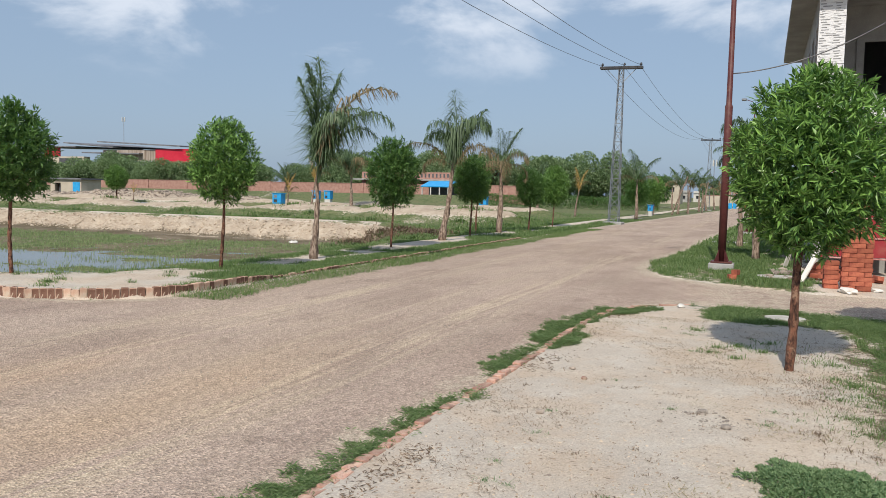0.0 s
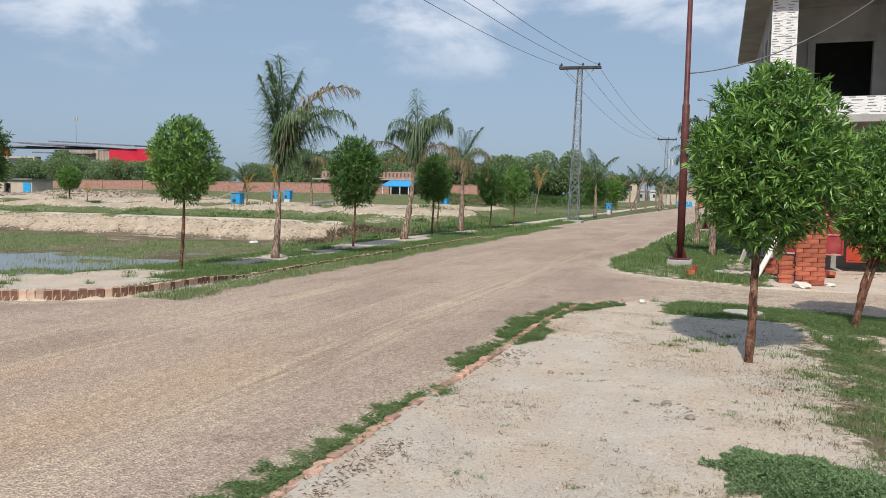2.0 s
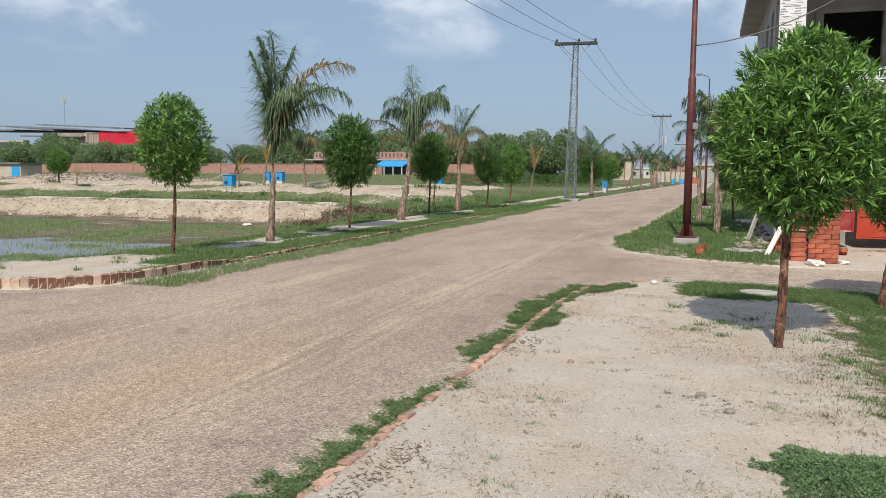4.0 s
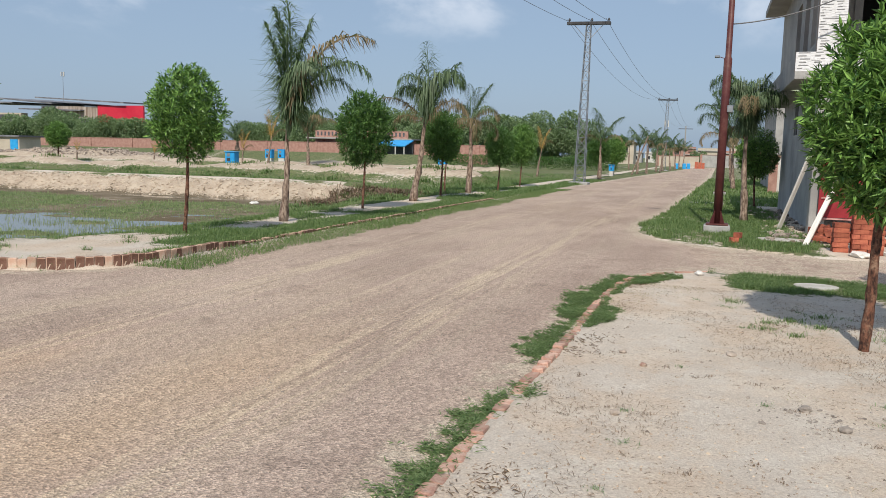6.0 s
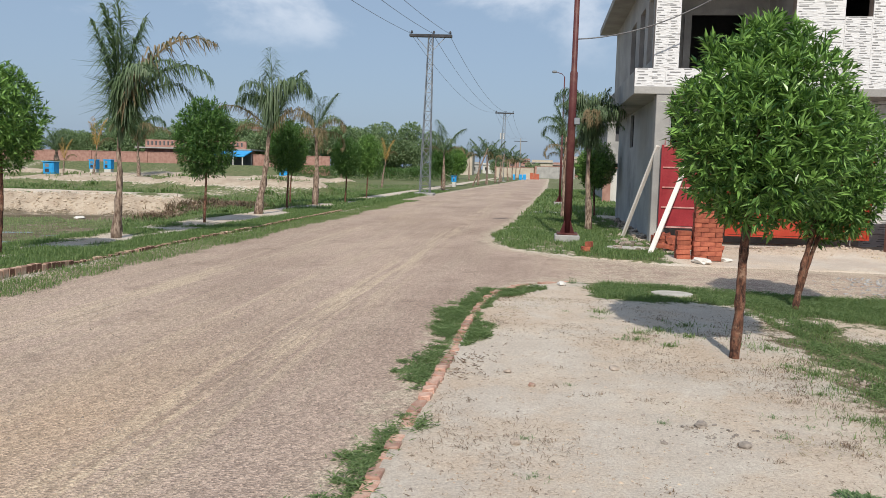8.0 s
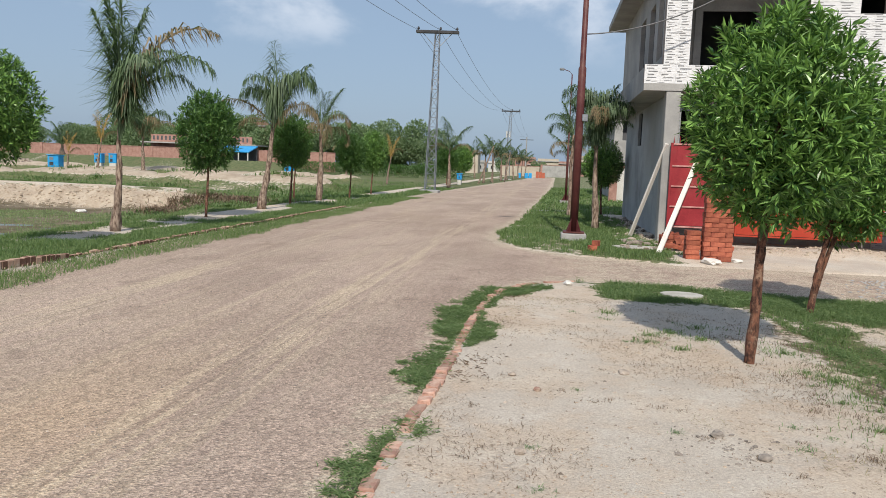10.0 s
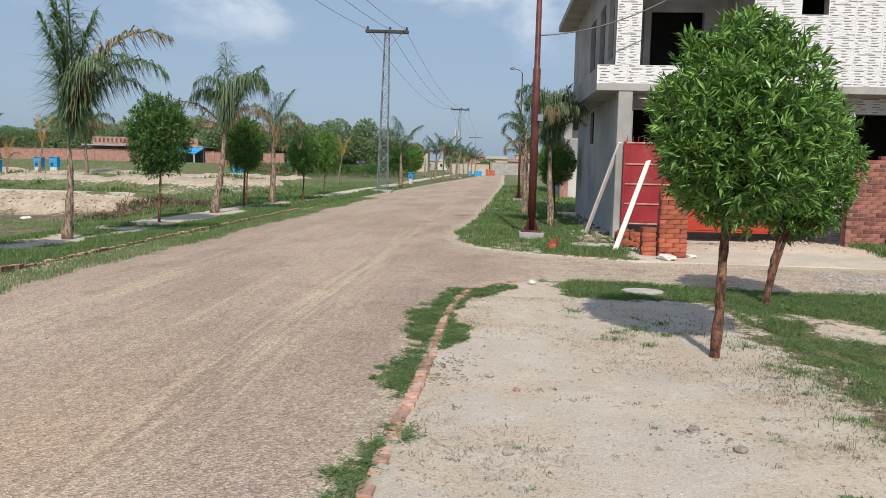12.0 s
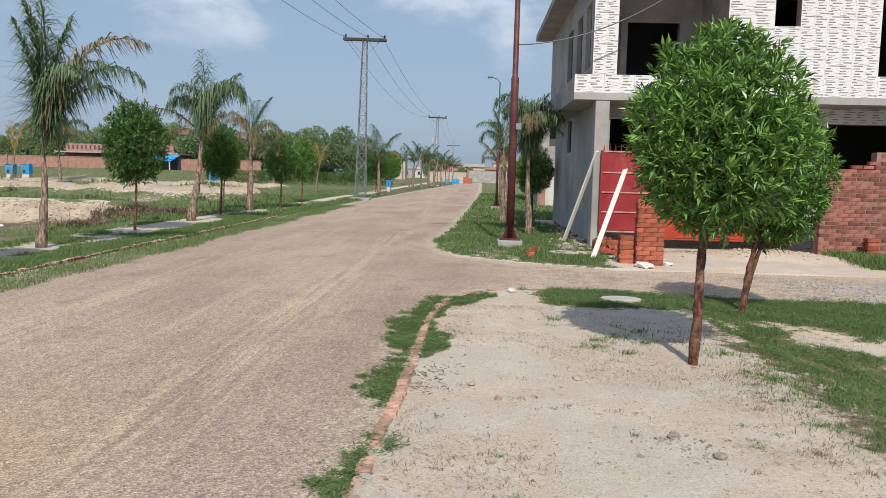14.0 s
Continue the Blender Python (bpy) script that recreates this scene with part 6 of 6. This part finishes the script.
for i, (x, y, a) in enumerate(curve_points(RIGHT_KERB, 0.13)):
    if y < -1:
        continue
    k = rk.randrange(4)
    m = Matrix.Translation((x + rk.uniform(-0.008, 0.008), y, hz(x + 0.2, y) - 0.046 - 0.016 * math.sin(y * 2.3 + 1.2) * math.sin(y * 0.9) + rk.uniform(-0.012, 0.008))) @ Matrix.Rotation(a + rk.uniform(-0.06, 0.06), 4, "Z") @ Matrix.Rotation(rk.uniform(-0.06, 0.06), 4, "X")
    piece("brick", EM[k], M_KERBBRICK, edging, m)

SM = [brick_mesh("brick", 0.225, 0.108, 0.074, 30 + i, 0.003) for i in range(3)]
WM = [brick_mesh("brick", 0.225, 0.108, 0.074, 40 + i, 0.002) for i in range(3)]


def brick_stack(x0, y0, nx, ny, courses, label, seed):
    r = random.Random(seed)
    st = tagged(new("brick_stack"), label, "brick stack")
    st.location = (x0, y0, hz(x0, y0))
    for c in range(courses):
        for j in range(ny):
            # alternate courses break joint: whole bricks, then headers at the ends
            runs = [0.225] * nx if c % 2 == 0 or nx < 2 else [0.112] + [0.225] * (nx - 1) + [0.112]
            left = r.uniform(-0.01, 0.01)
            for w in runs:
                m = Matrix.Translation((left + w / 2, j * 0.115 + r.uniform(-0.008, 0.008), 0.037 + c * 0.0765)) @ Matrix.Rotation(r.uniform(-0.07, 0.07), 4, "Z") @ Matrix.Diagonal((w / 0.225 * 0.97, 1, 1, 1))
                piece("brick", SM[r.randrange(3)], M_BRICK, st, m)
                left += w
    return st


brick_stack(2.58, 13.35, 2, 2, 14, "neat stack of loose red bricks by the side road", 1)
brick_stack(2.33, 13.45, 1, 2, 6, "low stack of orange-red bricks", 2)
brick_stack(2.18, 15.2, 2, 2, 3, "small heap of loose bricks before the gate", 3)
brick_stack(7.35, 15.5, 1, 2, 5, "few bricks stacked against the wall", 4)
heap = tagged(new("brick_heap"), "tumbled red bricks below the crimson gate", "brick heap")
for i in range(34):
    x, y = 2.3 + rk.uniform(0, 1.0), 14.6 + rk.uniform(0, 1.2)
    m = Matrix.Translation((x, y, hz(x, y) + 0.04 + rk.uniform(0, 0.2) * (y - 14.4))) @ Euler((rk.uniform(-0.5, 0.5), rk.uniform(-0.5, 0.5), rk.uniform(0, 3))).to_matrix().to_4x4()
    piece("brick", SM[rk.randrange(3)], M_BRICK, heap, m)
for (x, y, rz) in ((0.90, 14.0, 0.3), (0.96, 14.05, 1.2)):
    ob = new("brick", SM[0])
    ob.matrix_world = Matrix.Translation((x, y, hz(x, y) + (0.05 if rz < 1 else 0.13))) @ Matrix.Rotation(rz, 4, "Z") @ Matrix.Diagonal((0.6, 1, 1.2, 1))
    tagged(ob, "loose broken brick in the grass", "brick")

# boundary wall: laid bricks over a mortar core
BY = 15.85
bwall = tagged(new("wall_5"), "unfinished red brick boundary wall with a stepped top", "wall", kind="structure")
bwall.location = (6.6, BY, 0)
boxes("mortar_core", [(0.01, 1.0, 0.005, 0.22, -0.2, 1.72), (1.0, 5.8, 0.005, 0.22, -0.2, 2.06)], M_MORTARRED, bwall)
rows_far = []
for c in range(27):
    z = 0.02 + c * 0.078
    off = 0.0 if c % 2 else 0.11
    for i in range(27):
        x = i * 0.217 + off
        if z > 1.70 + 0.09 * int(x / 0.33) or x > 5.6:
            continue
        if (c, i) in ((18, 3), (13, 4)):
            continue
        if x < 1.9:
            m = Matrix.Translation((x + 0.105, 0.052 + rk.uniform(-0.003, 0.003), z + 0.034)) @ Matrix.Rotation(rk.uniform(-0.014, 0.014), 4, "Y") @ Matrix.Diagonal((0.905, 1, 0.9, 1))
            piece("brick", WM[rk.randrange(3)], M_WALLBRICK, bwall, m)
        else:
            rows_far.append((x, x + 0.205, -0.003 + rk.uniform(-0.003, 0.003), 0.1, z, z + 0.068))
ob = boxes("bricks", rows_far, M_BRICKJOIN, bwall)
tagged(ob, kind="stuff")

# cladding tiles on the front
TM = []
for i in range(3):
    r = random.Random(60 + i)
    bm = bmesh.new()
    box(bm, 0.001, 0.598, -0.02, 0.0, 0.001, 0.299)
    for z0 in (0.292, 0.245, 0.197, 0.148, 0.098, 0.05):      # two grey joints to a course
        for x0 in (r.uniform(0.0, 0.08), r.uniform(0.3, 0.38)):
            w = r.uniform(0.08, 0.24)
            box(bm, x0 + 0.004, min(x0 + w, 0.595), -0.024, -0.019, z0 - r.uniform(0.012, 0.02), z0)
    for k in range(7):      # split courses stand proud by uneven amounts
        x0, z0 = r.uniform(0, 0.4), r.uniform(0.01, 0.25)
        box(bm, x0, x0 + r.uniform(0.1, 0.19), -0.022 - r.uniform(0.003, 0.008), -0.019, z0, z0 + 0.03)
    bmesh.ops.recalc_face_normals(bm, faces=bm.faces[:])
    bm.faces.index_update()
    for f in bm.faces:
        f.material_index = 1 if 6 <= f.index < 78 else 0
    me = bpy.data.meshes.new("tile")
    bm.to_mesh(me)
    bm.free()
    me.materials.append(M_TILE)
    me.materials.append(M_DASH)
    TM.append(me)
PANELS = [(6.62, 7.25, 0.02, 3.0, 1), (7.25, 9.0, 2.68, 3.0, 1), (9.0, 10.8, 0.02, 3.0, 1), (2.2, 2.68, 3.5, 5.65), (SX - 0.57, 4.82, 3.14, 3.5), (4.82, 5.72, 3.14, 5.65), (5.72, 6.22, 3.14, 4.5), (5.72, 6.22, 5.25, 5.65), (6.22, 7.78, 3.14, 5.65), (7.78, 9.3, 3.14, 3.56), (9.3, 11.4, 3.14, 5.65)]
for x0, x1, z0, z1, *low in PANELS:
    nx, nz = max(1, round((x1 - x0) / 0.6)), max(1, round((z1 - z0) / 0.3))
    sx, sz = (x1 - x0) / nx, (z1 - z0) / nz
    for i in range(nx):
        for j in range(nz):
            ob = new("tile", TM[rk.randrange(3)])
            ob.parent = clad
            ob.matrix_local = Matrix.Translation((x0 + i * sx, (GF if low else CB) - 0.001, z0 + j * sz)) @ Matrix.Diagonal((sx / 0.6, 1, sz / 0.3, 1))
